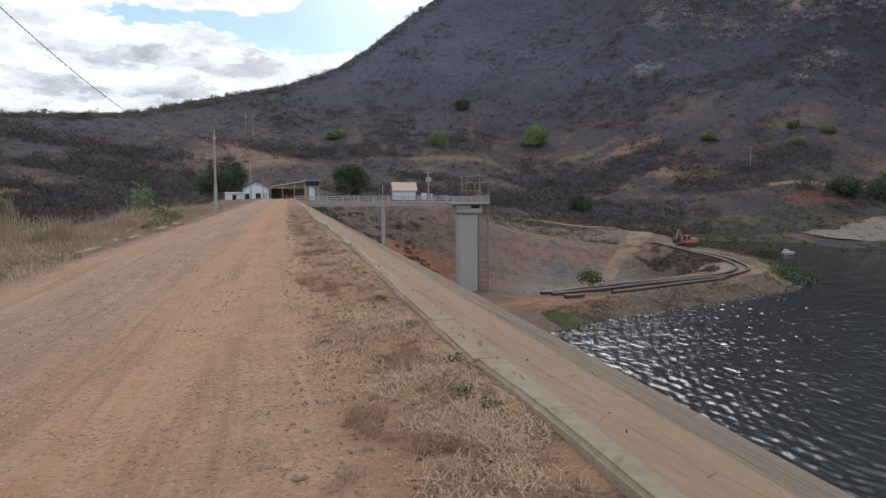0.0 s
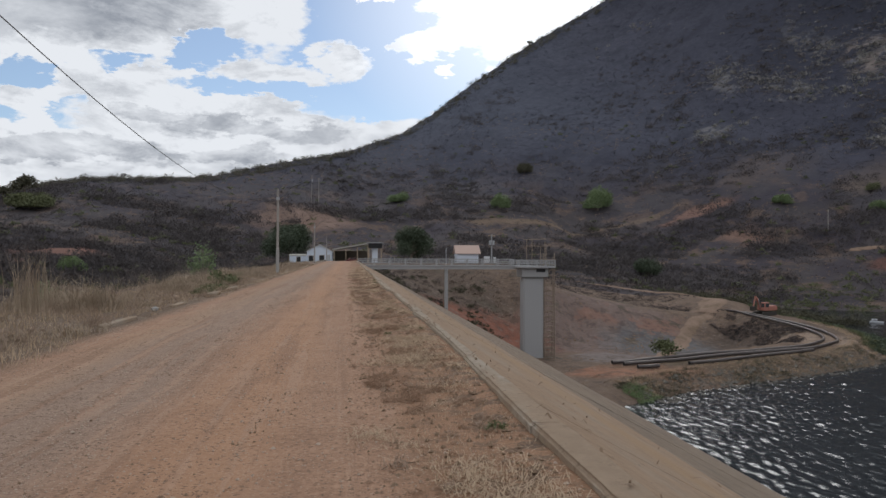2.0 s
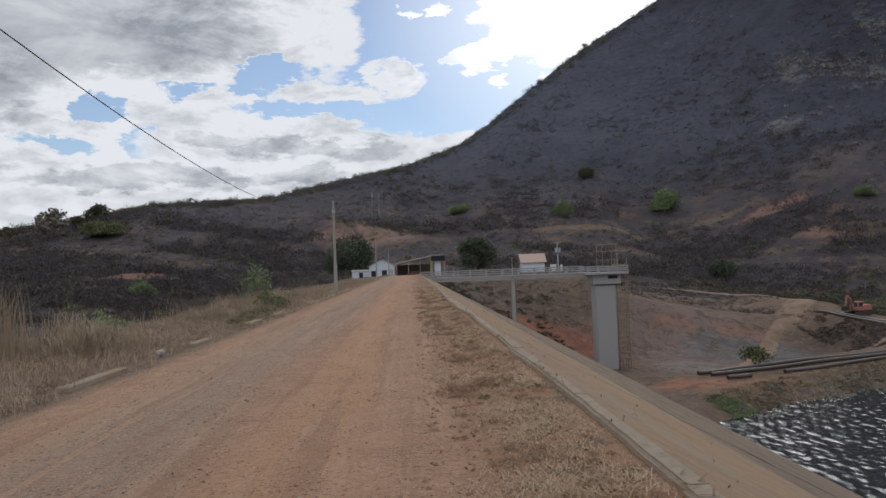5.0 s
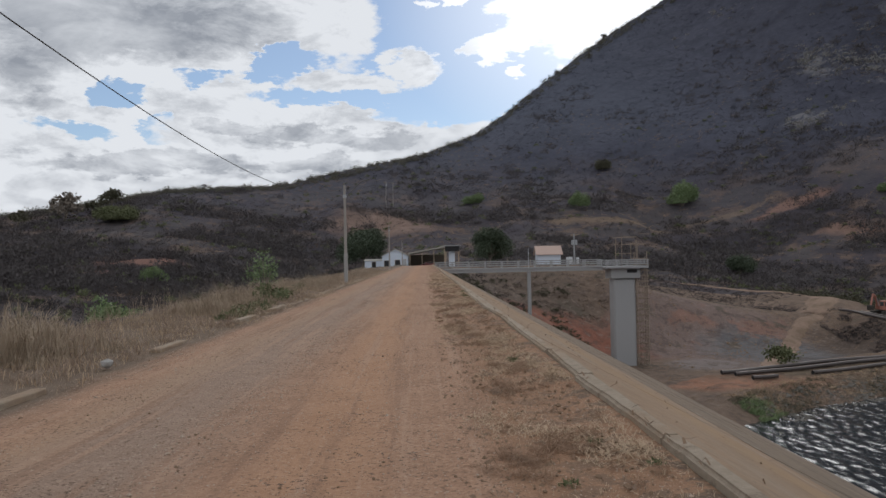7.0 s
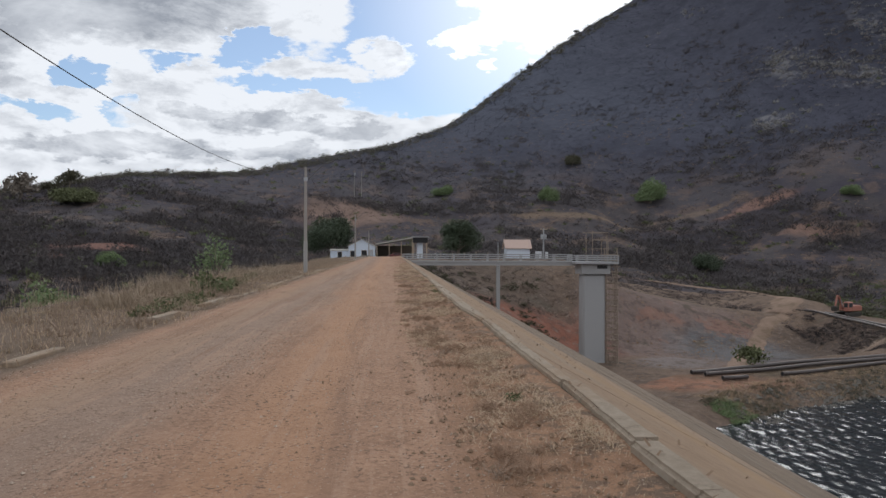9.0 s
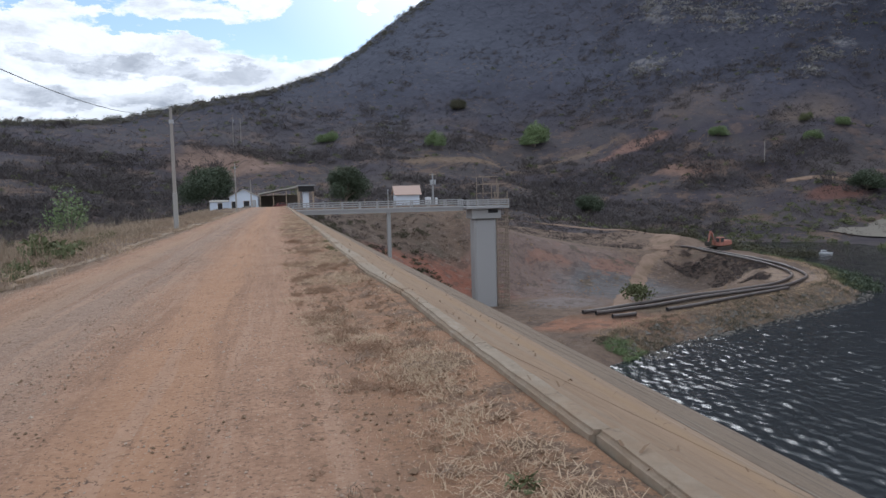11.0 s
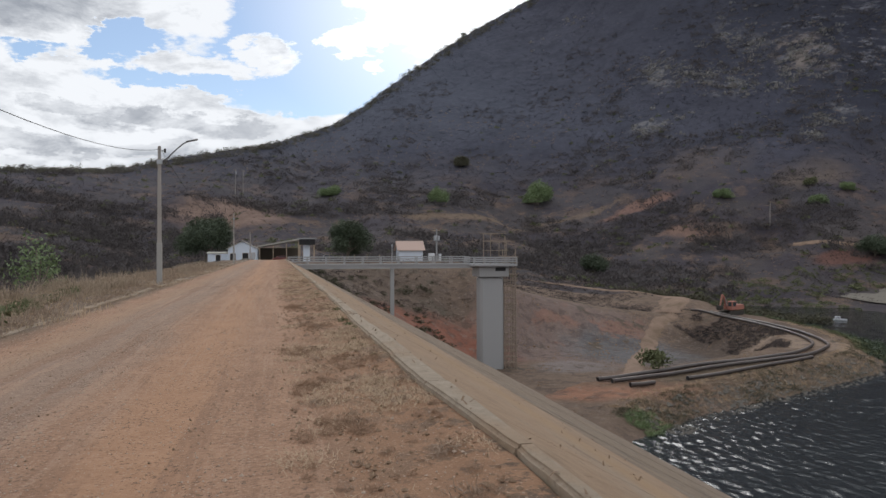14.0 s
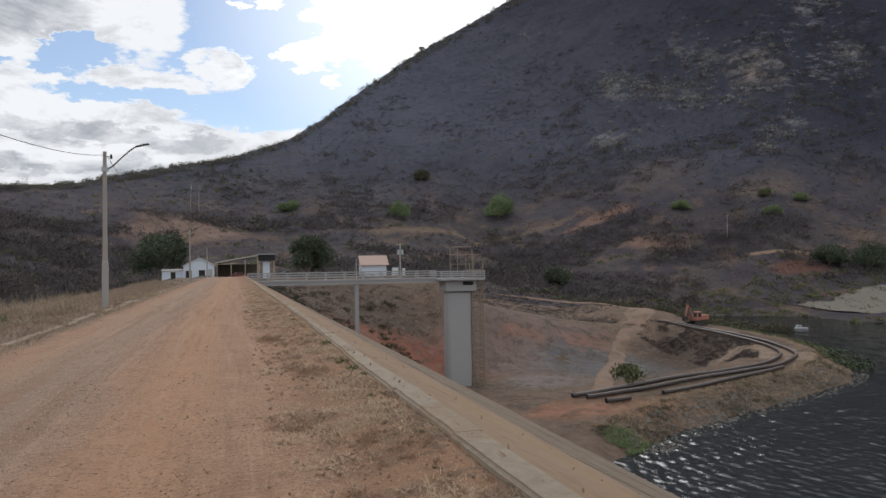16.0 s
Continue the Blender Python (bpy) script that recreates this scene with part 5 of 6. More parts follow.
# ---- plants ----
def chips(name, centres, radii, mat, k, size=0.30, squash=0.75, thin=0.35, label="", category="", seed=1, tall=None, upward=0.0):
    """Bushy clumps: k small leaf or twig chips in each dome, all in one mesh."""
    g = np.random.default_rng(seed)
    c, r = np.asarray(centres, float), np.asarray(radii, float)
    n = len(c)
    d = g.normal(size=(n, k, 3))
    d /= np.linalg.norm(d, axis=2, keepdims=True)
    d[..., 2] = np.abs(d[..., 2])
    rad = r[:, None, None] * g.uniform(0.35, 1.05, (n, k, 1))
    p = c[:, None, :] + d * rad * np.array([1, 1, squash if tall is None else tall])
    a = d + g.normal(size=(n, k, 3)) * 0.9
    a[..., 2] += upward
    a /= np.linalg.norm(a, axis=2, keepdims=True)
    b = np.cross(a, g.normal(size=(n, k, 3)))
    b /= np.linalg.norm(b, axis=2, keepdims=True) + 1e-9
    s = r[:, None, None] * size * g.uniform(0.6, 1.4, (n, k, 1))
    tri = np.stack([p - a * s - b * s * thin, p - a * s * 0.6 + b * s * thin, p + a * s], 2).reshape(-1, 3)
    ob = new(name, mesh_np(name, tri, np.arange(len(tri)).reshape(-1, 3), mat))
    return tagged(ob, label, category, kind="stuff") if label else ob


def polar(a, r):
    return np.sin(np.radians(a)) * r, 14.0 + np.cos(np.radians(a)) * r


def hillside(n, a0, a1, r0, r1, seed, power=1.0):
    g = np.random.default_rng(seed)
    a = g.uniform(a0, a1, n)
    r = r0 * (r1 / r0) ** (g.uniform(0, 1, n) ** power)
    x, y = polar(a, r)
    return x, y, r, g


def clear_of_site(x, y):
    scarp = ((np.hypot((x + 96) / 15, (y - 259) / 8) < 1) | (np.hypot((x + 112) / 14, (y - 240) / 8) < 1)) & (fbm(x / 5, y / 5, 3, 97) > -0.08)
    return ~scarp & ~((x > -30) & (x < 128) & (y < 232) & (y > -50)) & ~((x > 2) & (y < 190)) & ~((np.hypot(x - 190, y - 205) < 60) & (y < 222))


# leafless scrub on the hills
x, y, r, g = hillside(62000, -48, 56, 175, 900, 3, 0.9)
ok = clear_of_site(x, y)
dens = fbm(x / 45, y / 45, 4, 91) + 0.25 * fbm(x / 200, y / 200, 3, 17)
ok &= ((dens > -0.10) & (g.uniform(size=len(x)) < np.interp(r, [330, 480], [0.6, 1.0]))) | (g.uniform(size=len(x)) < 0.15)
ok &= r < np.interp(np.degrees(np.arctan2(x, y - 14)), [-30, -12, 0, 8, 20, 50], [430, 490, 575, 695, 835, 815])
x, y, r = x[ok], y[ok], r[ok]
rad = g.uniform(0.8, 2.0, len(x)) * np.interp(r, [180, 500, 900], [0.9, 1.35, 1.8])
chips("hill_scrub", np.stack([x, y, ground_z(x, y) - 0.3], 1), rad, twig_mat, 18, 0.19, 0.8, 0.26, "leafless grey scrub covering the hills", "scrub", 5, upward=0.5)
# thickets: dense dark groups of bigger bare bushes on the lower slopes
x, y, r, g = hillside(26000, -46, 54, 205, 680, 63, 1.0)
dense = np.max([1.05 - np.hypot((x - cx) / ra, (y - cy) / rb) for cx, cy, ra, rb in THICKETS], axis=0)
ragged = fbm(x / 28, y / 28, 4, 96)
ok = clear_of_site(x, y) & ((dense + 0.9 * ragged > 0.05) | ((fbm(x / 34, y / 34, 3, 95) + 0.35 * ragged > 0.10) & (g.uniform(size=len(x)) < 0.75)))
x, y, r = x[ok], y[ok], r[ok]
chips("hill_thicket", np.stack([x, y, ground_z(x, y) - 0.3], 1), 1.5 + 3.8 * g.uniform(0, 1, len(x)) ** 1.6, thicket_mat, 64, 0.15, 0.85, 0.26, "dark leafless thickets on the lower slopes", "thicket", 64, upward=0.6)
x, y, r, g = hillside(17000, -48, 56, 180, 620, 33, 1.0)
ok = clear_of_site(x, y) & (fbm(x / 45, y / 45, 4, 91) < 0.06)
x, y, r = x[ok], y[ok], r[ok]
chips("tan_scrub", np.stack([x, y, ground_z(x, y) - 0.2], 1), g.uniform(0.6, 1.5, len(x)) * np.interp(r, [180, 600], [0.9, 1.5]), tan_scrub_mat, 24, 0.22, 0.6, 0.2, "dry tan bushes and grass on open slopes", "scrub", 6, upward=0.8)
x, y, r, g = hillside(900, -46, 54, 200, 560, 44, 1.0)
ok = clear_of_site(x, y)
x, y, r = x[ok], y[ok], r[ok]
chips("olive_scrub", np.stack([x, y, ground_z(x, y)], 1), g.uniform(1.2, 2.6, len(x)), olive_leaf_mat, 34, 0.26, 0.8, 0.4, "scattered olive green bushes on the hills", "bushes", 7)
# the ridge line: taller bushes against the sky
g = np.random.default_rng(12)
a = g.uniform(-40, 30, 2300)
rr = np.interp(a, [-180, -60, -30, -12, 0, 8, 20, 50], [900, 480, 420, 480, 560, 680, 820, 800]) - g.uniform(0, 22, len(a))
x, y = polar(a, rr)
chips("ridge_scrub", np.stack([x, y, ground_z(x, y)], 1), (0.8 + 3.6 * g.uniform(0, 1, len(a)) ** 2.2) * np.interp(rr, [420, 820], [0.8, 1.3]), ridge_leaf_mat, 60, 0.19, 0.95, 0.24, "bushes and small trees along the ridge", "scrub", 8, upward=0.4)
# scrub in the valley below the road
g = np.random.default_rng(14)
x, y = g.uniform(-190, -26, 5200), g.uniform(20, 260, 5200)
ok = clear_of_site(x, y)
x, y = x[ok], y[ok]
z = ground_z(x, y)
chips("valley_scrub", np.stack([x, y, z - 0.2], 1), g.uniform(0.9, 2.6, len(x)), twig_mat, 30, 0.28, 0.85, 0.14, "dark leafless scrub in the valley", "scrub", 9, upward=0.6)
x, y = g.uniform(-150, -22, 260), g.uniform(20, 220, 260)
chips("valley_bushes", np.stack([x, y, ground_z(x, y)], 1), g.uniform(1.0, 2.2, len(x)), olive_leaf_mat, 60, 0.2, 0.9, 0.4, "green bushes among the valley scrub", "bushes", 10)
# around the works
g = np.random.default_rng(15)
x, y = g.uniform(6, 128, 5200), g.uniform(157, 236, 5200)
bare = (np.hypot((x - 68) / 27, (y - 168) / 27) < 1) | (np.hypot((x - 33) / 13, (y - 161) / 9) < 1) | ((x > 82) & (x < 112) & (y < 186)) | ((x > 95) & (x < 112) & (y < 205)) | ((x < 14) & (y > 186)) | ((x > 28) & (x < 45) & (y > 200) & (y < 212)) | ((x > 64) & (x < 106) & (np.abs(y - np.interp(x, [68, 80, 92, 100, 105], [237, 232, 226, 220, 210])) < 4))
ok = ~bare
x, y = x[ok], y[ok]
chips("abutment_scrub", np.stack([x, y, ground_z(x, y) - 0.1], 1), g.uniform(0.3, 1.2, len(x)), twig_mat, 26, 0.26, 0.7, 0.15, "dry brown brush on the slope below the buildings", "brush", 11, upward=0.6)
x, y = g.uniform(5, 36, 420), 156 + 34 * g.uniform(0, 1, 420) ** 1.8
ok = fbm(x / 6, y / 6, 3, 73) + 0.012 * (170 - y) > 0.08
x, y = x[ok], y[ok]
chips("abutment_bushes", np.stack([x, y, ground_z(x, y)], 1), g.uniform(0.2, 1.2, len(x)) ** 1.4, thicket_leaf_mat, 60, 0.2, 0.8, 0.4, "dark green bushes at the foot of the bridge", "bushes", 12)
# the cofferdam's lake side: dry brush, then green reeds and shrubs at its tip
dk = curve_points([(p[0], p[1], 0) for p in DYKE], 40)


def dyke_scatter(n, lo, hi, off0, off1, seed):
    g = np.random.default_rng(seed)
    out = []
    for t in g.uniform(lo, hi, n):
        i = int(t * (len(dk) - 2))
        d = (dk[i + 1] - dk[i]).normalized()
        o = g.uniform(off0, off1)
        out.append((dk[i].x + d.y * o, dk[i].y - d.x * o))
    p = np.array(out)
    return p[:, 0], p[:, 1], g


x, y, g = dyke_scatter(2600, 0.05, 0.8, 3.6, 9.4, 20)
chips("bank_brush", np.stack([x, y, ground_z(x, y) - 0.05], 1), g.uniform(0.15, 0.6, len(x)), tan_scrub_mat, 26, 0.28, 0.6, 0.14, "dry brown brush among the stones of the bank", "brush", 66, upward=0.5)
x, y, g = dyke_scatter(1500, 0.05, 0.8, 2.0, 8.2, 21)
chips("bank_grass", np.stack([x, y, ground_z(x, y) - 0.05], 1), g.uniform(0.2, 0.55, len(x)), straw_mat, 22, 0.45, 0.7, 0.1, "dry grass on the earth bank", "grass", 13, upward=1.0)
x, y, g = dyke_scatter(330, 0.5, 1.0, 4.5, 11.0, 22)
chips("bank_shrubs", np.stack([x, y, ground_z(x, y)], 1), g.uniform(0.4, 1.3, len(x)), olive_leaf_mat, 60, 0.2, 0.8, 0.35, "green shrubs at the tip of the earth bank", "shrubs", 14)
x, y, g = dyke_scatter(260, 0.5, 1.0, 6.0, 12.0, 23)
chips("shore_shrubs", np.stack([x, y, np.maximum(ground_z(x, y), WATER)], 1), g.uniform(0.7, 1.7, len(x)), dark_leaf_mat, 70, 0.2, 0.8, 0.4, "dark green shrubs along the water", "shrubs", 15)
x, y, g = dyke_scatter(2400, 0.02, 0.85, 3.4, 9.8, 67)
ok = fbm(x / 3.5, y / 3.5, 3, 68) > -0.02
x, y = x[ok], y[ok]
chips("bank_tufts", np.stack([x, y, ground_z(x, y) - 0.05], 1), g.uniform(0.2, 0.75, len(x)), thicket_leaf_mat, 40, 0.22, 0.7, 0.16, "dull green and brown tufts on the earth bank", "tufts", 69, upward=0.5)
x, y, g = dyke_scatter(700, 0.0, 0.3, -4.5, 6.0, 70)
ok = fbm(x / 3.0, y / 3.0, 3, 71) > 0.0
x, y = x[ok], y[ok]
chips("dam_foot_brush", np.stack([x, y, ground_z(x, y) - 0.05], 1), g.uniform(0.15, 0.5, len(x)), tan_scrub_mat, 30, 0.28, 0.7, 0.12, "dry tan brush at the foot of the dam", "brush", 72, upward=0.6)
x, y, g = dyke_scatter(700, 0.45, 0.97, -13.5, -5.6, 82)
chips("inner_grass", np.stack([x, y, ground_z(x, y)], 1), g.uniform(0.2, 0.6, len(x)), tan_scrub_mat, 26, 0.26, 0.7, 0.12, "dry tan grass on the pit side of the bank", "grass", 83, upward=0.6)
x, y, g = dyke_scatter(2600, 0.45, 0.97, -15.0, -5.4, 24)
ok = fbm(x / 4, y / 4, 3, 84) > -0.12
x, y = x[ok], y[ok]
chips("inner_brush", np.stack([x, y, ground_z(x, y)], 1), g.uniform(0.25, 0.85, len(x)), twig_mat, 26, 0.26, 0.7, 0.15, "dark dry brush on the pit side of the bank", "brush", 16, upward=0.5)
x, y, g = dyke_scatter(110, 0.02, 0.07, 4.5, 8.5, 25)
chips("waterside_weeds", np.stack([x, y, np.maximum(ground_z(x, y), WATER)], 1), g.uniform(0.25, 0.6, len(x)), leaf_mat, 60, 0.2, 0.8, 0.3, "fresh green weeds where the bank meets the dam", "weeds", 17)
g = np.random.default_rng(26)
x, y = g.uniform(118, 330, 1500), g.uniform(190, 262, 1500)
z = ground_z(x, y)
bank = (y > 236 + (x - 184) * 0.14) | (x < 178 + (y - 215) * 0.3) | (y < 198 + (x - 184) * 0.06)
ok = (z > WATER - 0.2) & (g.uniform(size=1500) < np.where(bank, 1.0, 0.06))
chips("far_shore_shrubs", np.stack([x, y, z], 1)[ok], g.uniform(0.6, 1.8, 1500)[ok], olive_leaf_mat, 44, 0.22, 0.8, 0.4, "green and brown shrubs on the far shore", "shrubs", 18)


g = np.random.default_rng(57)
x, y = g.uniform(109, 136, 420), g.uniform(178, 240, 420)
chips("cove_shrubs", np.stack([x, y, np.maximum(ground_z(x, y), WATER)], 1), g.uniform(1.2, 3.0, 420), thicket_leaf_mat, 80, 0.16, 0.85, 0.4, "dense dark green shrubs along the cove", "shrubs", 58)


def stones(name, p, r, mat, label, category, seed):
    """Broken stones: squashed and jittered octahedra in one mesh."""
    g = np.random.default_rng(seed)
    base = np.array([(1, 0, 0), (0, 1, 0), (-1, 0, 0), (0, -1, 0), (0, 0, 1), (0, 0, -1)], float)
    f = np.array([(0, 1, 4), (1, 2, 4), (2, 3, 4), (3, 0, 4), (1, 0, 5), (2, 1, 5), (3, 2, 5), (0, 3, 5)])
    n = len(p)
    t = g.uniform(0, 2 * np.pi, n)
    v = base[None] * g.uniform(0.6, 1.25, (n, 6, 1)) * np.asarray(r)[:, None, None] * np.array([1, 1, 0.7])
    v = np.stack([v[..., 0] * np.cos(t)[:, None] - v[..., 1] * np.sin(t)[:, None], v[..., 0] * np.sin(t)[:, None] + v[..., 1] * np.cos(t)[:, None], v[..., 2]], 2) + np.asarray(p)[:, None, :]
    faces = (f[None] + 6 * np.arange(n)[:, None, None]).reshape(-1, 3)
    return tagged(new(name, mesh_np(name, v.reshape(-1, 3), faces, mat)), label, category, kind="stuff")


# pale rock breaking through the mountain's scrub: stretches of (bearing, range) from end to end, spread, number
g = np.random.default_rng(101)
rb, rr = [], []
for a0, r0, a1, r1, sa, sr, n in ((39.2, 535, 41.2, 585, 0.9, 14, 330), (28.7, 588, 36.4, 534, 0.6, 9, 300), (34.6, 620, 37.3, 566, 0.6, 10, 190), (41.0, 486, 41.5, 484, 0.45, 5, 45), (28.2, 505, 30.6, 492, 0.8, 9, 60), (42.0, 640, 47.0, 630, 1.0, 6, 110), (45.8, 600, 46.8, 572, 0.5, 9, 80), (42.6, 512, 43.3, 492, 0.5, 6, 45), (40.5, 470, 41.0, 458, 0.4, 5, 30), (22.0, 720, 26.0, 690, 1.6, 14, 40), (26.0, 560, 47.0, 540, 2.5, 45, 160)):
    t = g.uniform(0, 1, n)
    rb.append(a0 + (a1 - a0) * t + g.normal(0, sa, n))
    rr.append(r0 + (r1 - r0) * t + g.normal(0, sr, n))
rb, rr = np.radians(np.concatenate(rb)), np.concatenate(rr)
x, y = np.sin(rb) * rr, 26.6 + np.cos(rb) * rr
ok = fbm(x / 9, y / 14, 3, 103) > -0.16
x, y = x[ok], y[ok]
chips("rock_outcrop", np.stack([x, y, ground_z(x, y) - 0.4], 1), 0.9 + 3.4 * g.uniform(0, 1, len(x)) ** 1.8, rock_mat, 26, 0.24, 0.7, 0.42, "pale weathered rock breaking through the mountain scrub", "rocks", 102, upward=0.5)
x, y, g = dyke_scatter(5200, 0.04, 0.80, 5.2, 11.0, 31)
ok = (fbm(x / 2.5, y / 2.5, 3, 32) > -0.1) | (g.uniform(size=len(x)) < 0.4)
x, y = x[ok], y[ok]
stones("riprap", np.stack([x, y, np.maximum(ground_z(x, y), WATER - 0.1)], 1), (0.08 + 0.30 * g.uniform(0, 1, len(x)) ** 2) * np.where(g.uniform(size=len(x)) < 0.1, 1.7, 1), stone_mat, "grey broken stones along the waterline", "stones", 19)
g = np.random.default_rng(106)
x, y = g.normal(-6.5, 1.8, 260), g.normal(199.0, 1.0, 260)
stones("rubble_pile", np.stack([x, y, ground_z(x, y) + np.clip(0.7 - 0.28 * np.hypot(x + 6.5, 1.5 * (y - 199)), 0, 1)], 1), g.uniform(0.12, 0.4, 260), stone_mat, "grey rubble heaped in front of the white house", "rubble", 107)
g = np.random.default_rng(74)
x, y = g.uniform(40, 104, 5200), g.uniform(120, 190, 5200)
ok = (fbm(x / 7, y / 7, 4, 75) > 0.02) & (ground_z(x, y) > WATER - 3.6)
x, y = x[ok], y[ok]
stones("pit_rubble", np.stack([x, y, ground_z(x, y)], 1), g.uniform(0.06, 0.28, len(x)) * np.where(g.uniform(size=len(x)) < 0.05, 2.0, 1) * 0.8, clod_mat, "loose rubble and clods on the excavated slopes", "rubble", 76)
g = np.random.default_rng(27)
x, y = g.uniform(-4.5, 1.5, 70000), 1.0 + 56 * g.uniform(0, 1, 70000) ** 1.4
ok = ((np.abs(x + 2.3 + 0.5 * fbm(x * 0, y / 4.0, 2, 5)) < 0.55) | (g.uniform(size=70000) < 0.35)) & (fbm(x / 0.8, y / 2.5, 4, 7) > -0.25)
x, y = x[ok], y[ok]
stones("road_stones", np.stack([x, y, road_z(x, y) + 0.001], 1), g.uniform(0.003, 0.012, len(x)) * np.where(g.uniform(size=len(x)) < 0.05, 2.0, 1), gravel_mat, "loose gravel and small stones on the road", "gravel", 20)


g = np.random.default_rng(78)
x, y = g.uniform(-4.6, 1.2, 26000), 1.0 + 60 * g.uniform(0, 1, 26000) ** 1.4
ok = fbm(x / 0.5, y / 1.2, 4, 79) + 0.25 * np.exp(-((x + 2.6) / 0.8) ** 2) > 0.08
x, y = x[ok], y[ok]
stones("road_clods", np.stack([x, y, road_z(x, y)], 1), 0.004 + 0.014 * g.uniform(0, 1, len(x)) ** 2.4, clod_mat, "dark clods and pebbles strewn over the dirt road", "clods", 80)


def blades(name, base, height, mat, label, category, seed, lean=0.5, width=0.012, flat=False):
    """Grass blades: bent tapering strips of three triangles, in one mesh."""
    g = np.random.default_rng(seed)
    n = len(base)
    t = g.uniform(0, 2 * np.pi, n)
    d = np.stack([np.cos(t), np.sin(t), np.zeros(n)], 1)
    s = np.stack([-np.sin(t), np.cos(t), np.zeros(n)], 1)
    h = np.asarray(height)[:, None]
    up = np.array([0, 0, 1.0])
    w = width * g.uniform(0.6, 1.4, (n, 1))
    l = lean * g.uniform(0.2, 1.2, (n, 1))
    if flat:
        mid = base + d * h * 0.5 + up * g.uniform(0.004, 0.04, (n, 1))
        tip = base + d * h + up * g.uniform(-0.005, 0.03, (n, 1))
    else:
        mid = base + up * h * 0.55 + d * h * l * 0.3
        tip = base + up * h * (1 - 0.35 * l) + d * h * l
    v = np.stack([base - s * w, base + s * w, mid - s * w * 0.7, mid + s * w * 0.7, tip], 1).reshape(-1, 3)
    f = np.array([(0, 1, 3), (0, 3, 2), (2, 3, 4)])
    faces = (f[None] + 5 * np.arange(n)[:, None, None]).reshape(-1, 3)
    return tagged(new(name, mesh_np(name, v, faces, mat)), label, category, kind="stuff")


def shoulder_z(x, y):
    return np.where(x > -8.85, road_z(np.clip(x, -8.85, 1.6), y), ground_z(x, y))


# tall dry grass on the far shoulder
g = np.random.default_rng(28)
nt_ = 4200
tx, ty = -4.6 - 6.0 * g.uniform(0, 1, nt_) ** 0.9, 7 + 118 * g.uniform(0, 1, nt_) ** 1.45
clump = fbm(tx / 1.3, ty / 2.2, 4, 71)
keep = g.uniform(size=nt_) < smooth01((-5.0 - tx) / 2.6 - 0.06 + 2.6 * clump)
tx, ty, clump = tx[keep], ty[keep], clump[keep]
hb = (0.10 + 0.36 * smooth01((-5.0 - tx) / 2.0)) * np.clip(0.5 + 4.2 * clump, 0.15, 2.3) * np.interp(ty, [10, 45, 70], [1.1, 0.95, 0.6])
k = 26
spread = np.repeat(g.uniform(0.05, 0.16, len(tx)), k)
bx = np.repeat(tx, k) + g.normal(0, 1, len(tx) * k) * spread
by = np.repeat(ty, k) + g.normal(0, 1, len(tx) * k) * spread
blades("shoulder_grass", np.stack([bx, by, shoulder_z(bx, by) - 0.02], 1), np.maximum(0.04, np.repeat(hb, k) * g.uniform(0.35, 1.35, len(bx))), tall_straw_mat, "tall dry grass in clumps along the road shoulder", "grass", 29, 1.25, 0.006)
sx, sy = -4.0 - 5.5 * g.uniform(0, 1, 30000), 5 + 95 * g.uniform(0, 1, 30000) ** 1.45
ok = fbm(sx / 0.9, sy / 1.6, 4, 72) > np.interp(sx, [-5.2, -4.1], [-0.35, 0.16])
sx, sy = sx[ok], sy[ok]
blades("shoulder_litter", np.stack([sx, sy, shoulder_z(sx, sy) + 0.01], 1), g.uniform(0.05, 0.24, len(sx)), straw_mat, "short dead grass and litter at the road edge", "grass", 30, 1.3, 0.005)
px_, py_ = -5.6 - 3.6 * g.uniform(0, 1, 170), 9 + 62 * g.uniform(0, 1, 170) ** 1.3
bx, by = np.repeat(px_, 16) + g.normal(0, 0.12, 170 * 16), np.repeat(py_, 16) + g.normal(0, 0.12, 170 * 16)
blades("shoulder_stalks", np.stack([bx, by, shoulder_z(bx, by) - 0.02], 1), np.repeat(g.uniform(0.45, 1.15, 170), 16) * g.uniform(0.5, 1.1, len(bx)), tall_straw_mat, "tall seeding stalks standing above the dry grass", "grass", 81, 0.5, 0.004)
cx2, cy2 = -4.2 - 4.6 * g.uniform(0, 1, 1100), 7 + 95 * g.uniform(0, 1, 1100) ** 1.3
chips("shoulder_tufts", np.stack([cx2, cy2, shoulder_z(cx2, cy2)], 1), g.uniform(0.08, 0.40, 1100) * smooth01((-3.9 - cx2) / 1.2), tan_scrub_mat, 60, 0.3, 0.8, 0.06, "dead brown tufts along the road shoulder", "tufts", 54, upward=0.7)
# low green weeds trailing along the far edge of the road
wx, wy = np.repeat([-5.4, -5.8, -6.3, -6.9, -5.6, -6.6], 9) + g.normal(0, 0.28, 54), np.repeat([33.3, 37.4, 44.0, 51.0, 35.0, 47.0], 9) + g.normal(0, 0.9, 54)
chips("shoulder_weeds", np.stack([wx, wy, shoulder_z(wx, wy)], 1), g.uniform(0.12, 0.36, 54), olive_leaf_mat, 70, 0.2, 0.9, 0.35, "low dark green weeds trailing at the road edge", "weeds", 86)
# mown straw on the verge beside the kerb
g = np.random.default_rng(34)
cxs, cys = 0.2 + 1.38 * g.uniform(0, 1, 2600) ** 0.75, -1 + 85 * g.uniform(0, 1, 2600) ** 1.35
dn = fbm(cxs / 0.55, cys / 1.1, 4, 81) + 0.10 * (cxs - 0.9)
pick = dn > np.interp(cys, [4, 16, 24], [0.10, 0.10, 0.06])
cxs, cys = cxs[pick], cys[pick]
k = 60
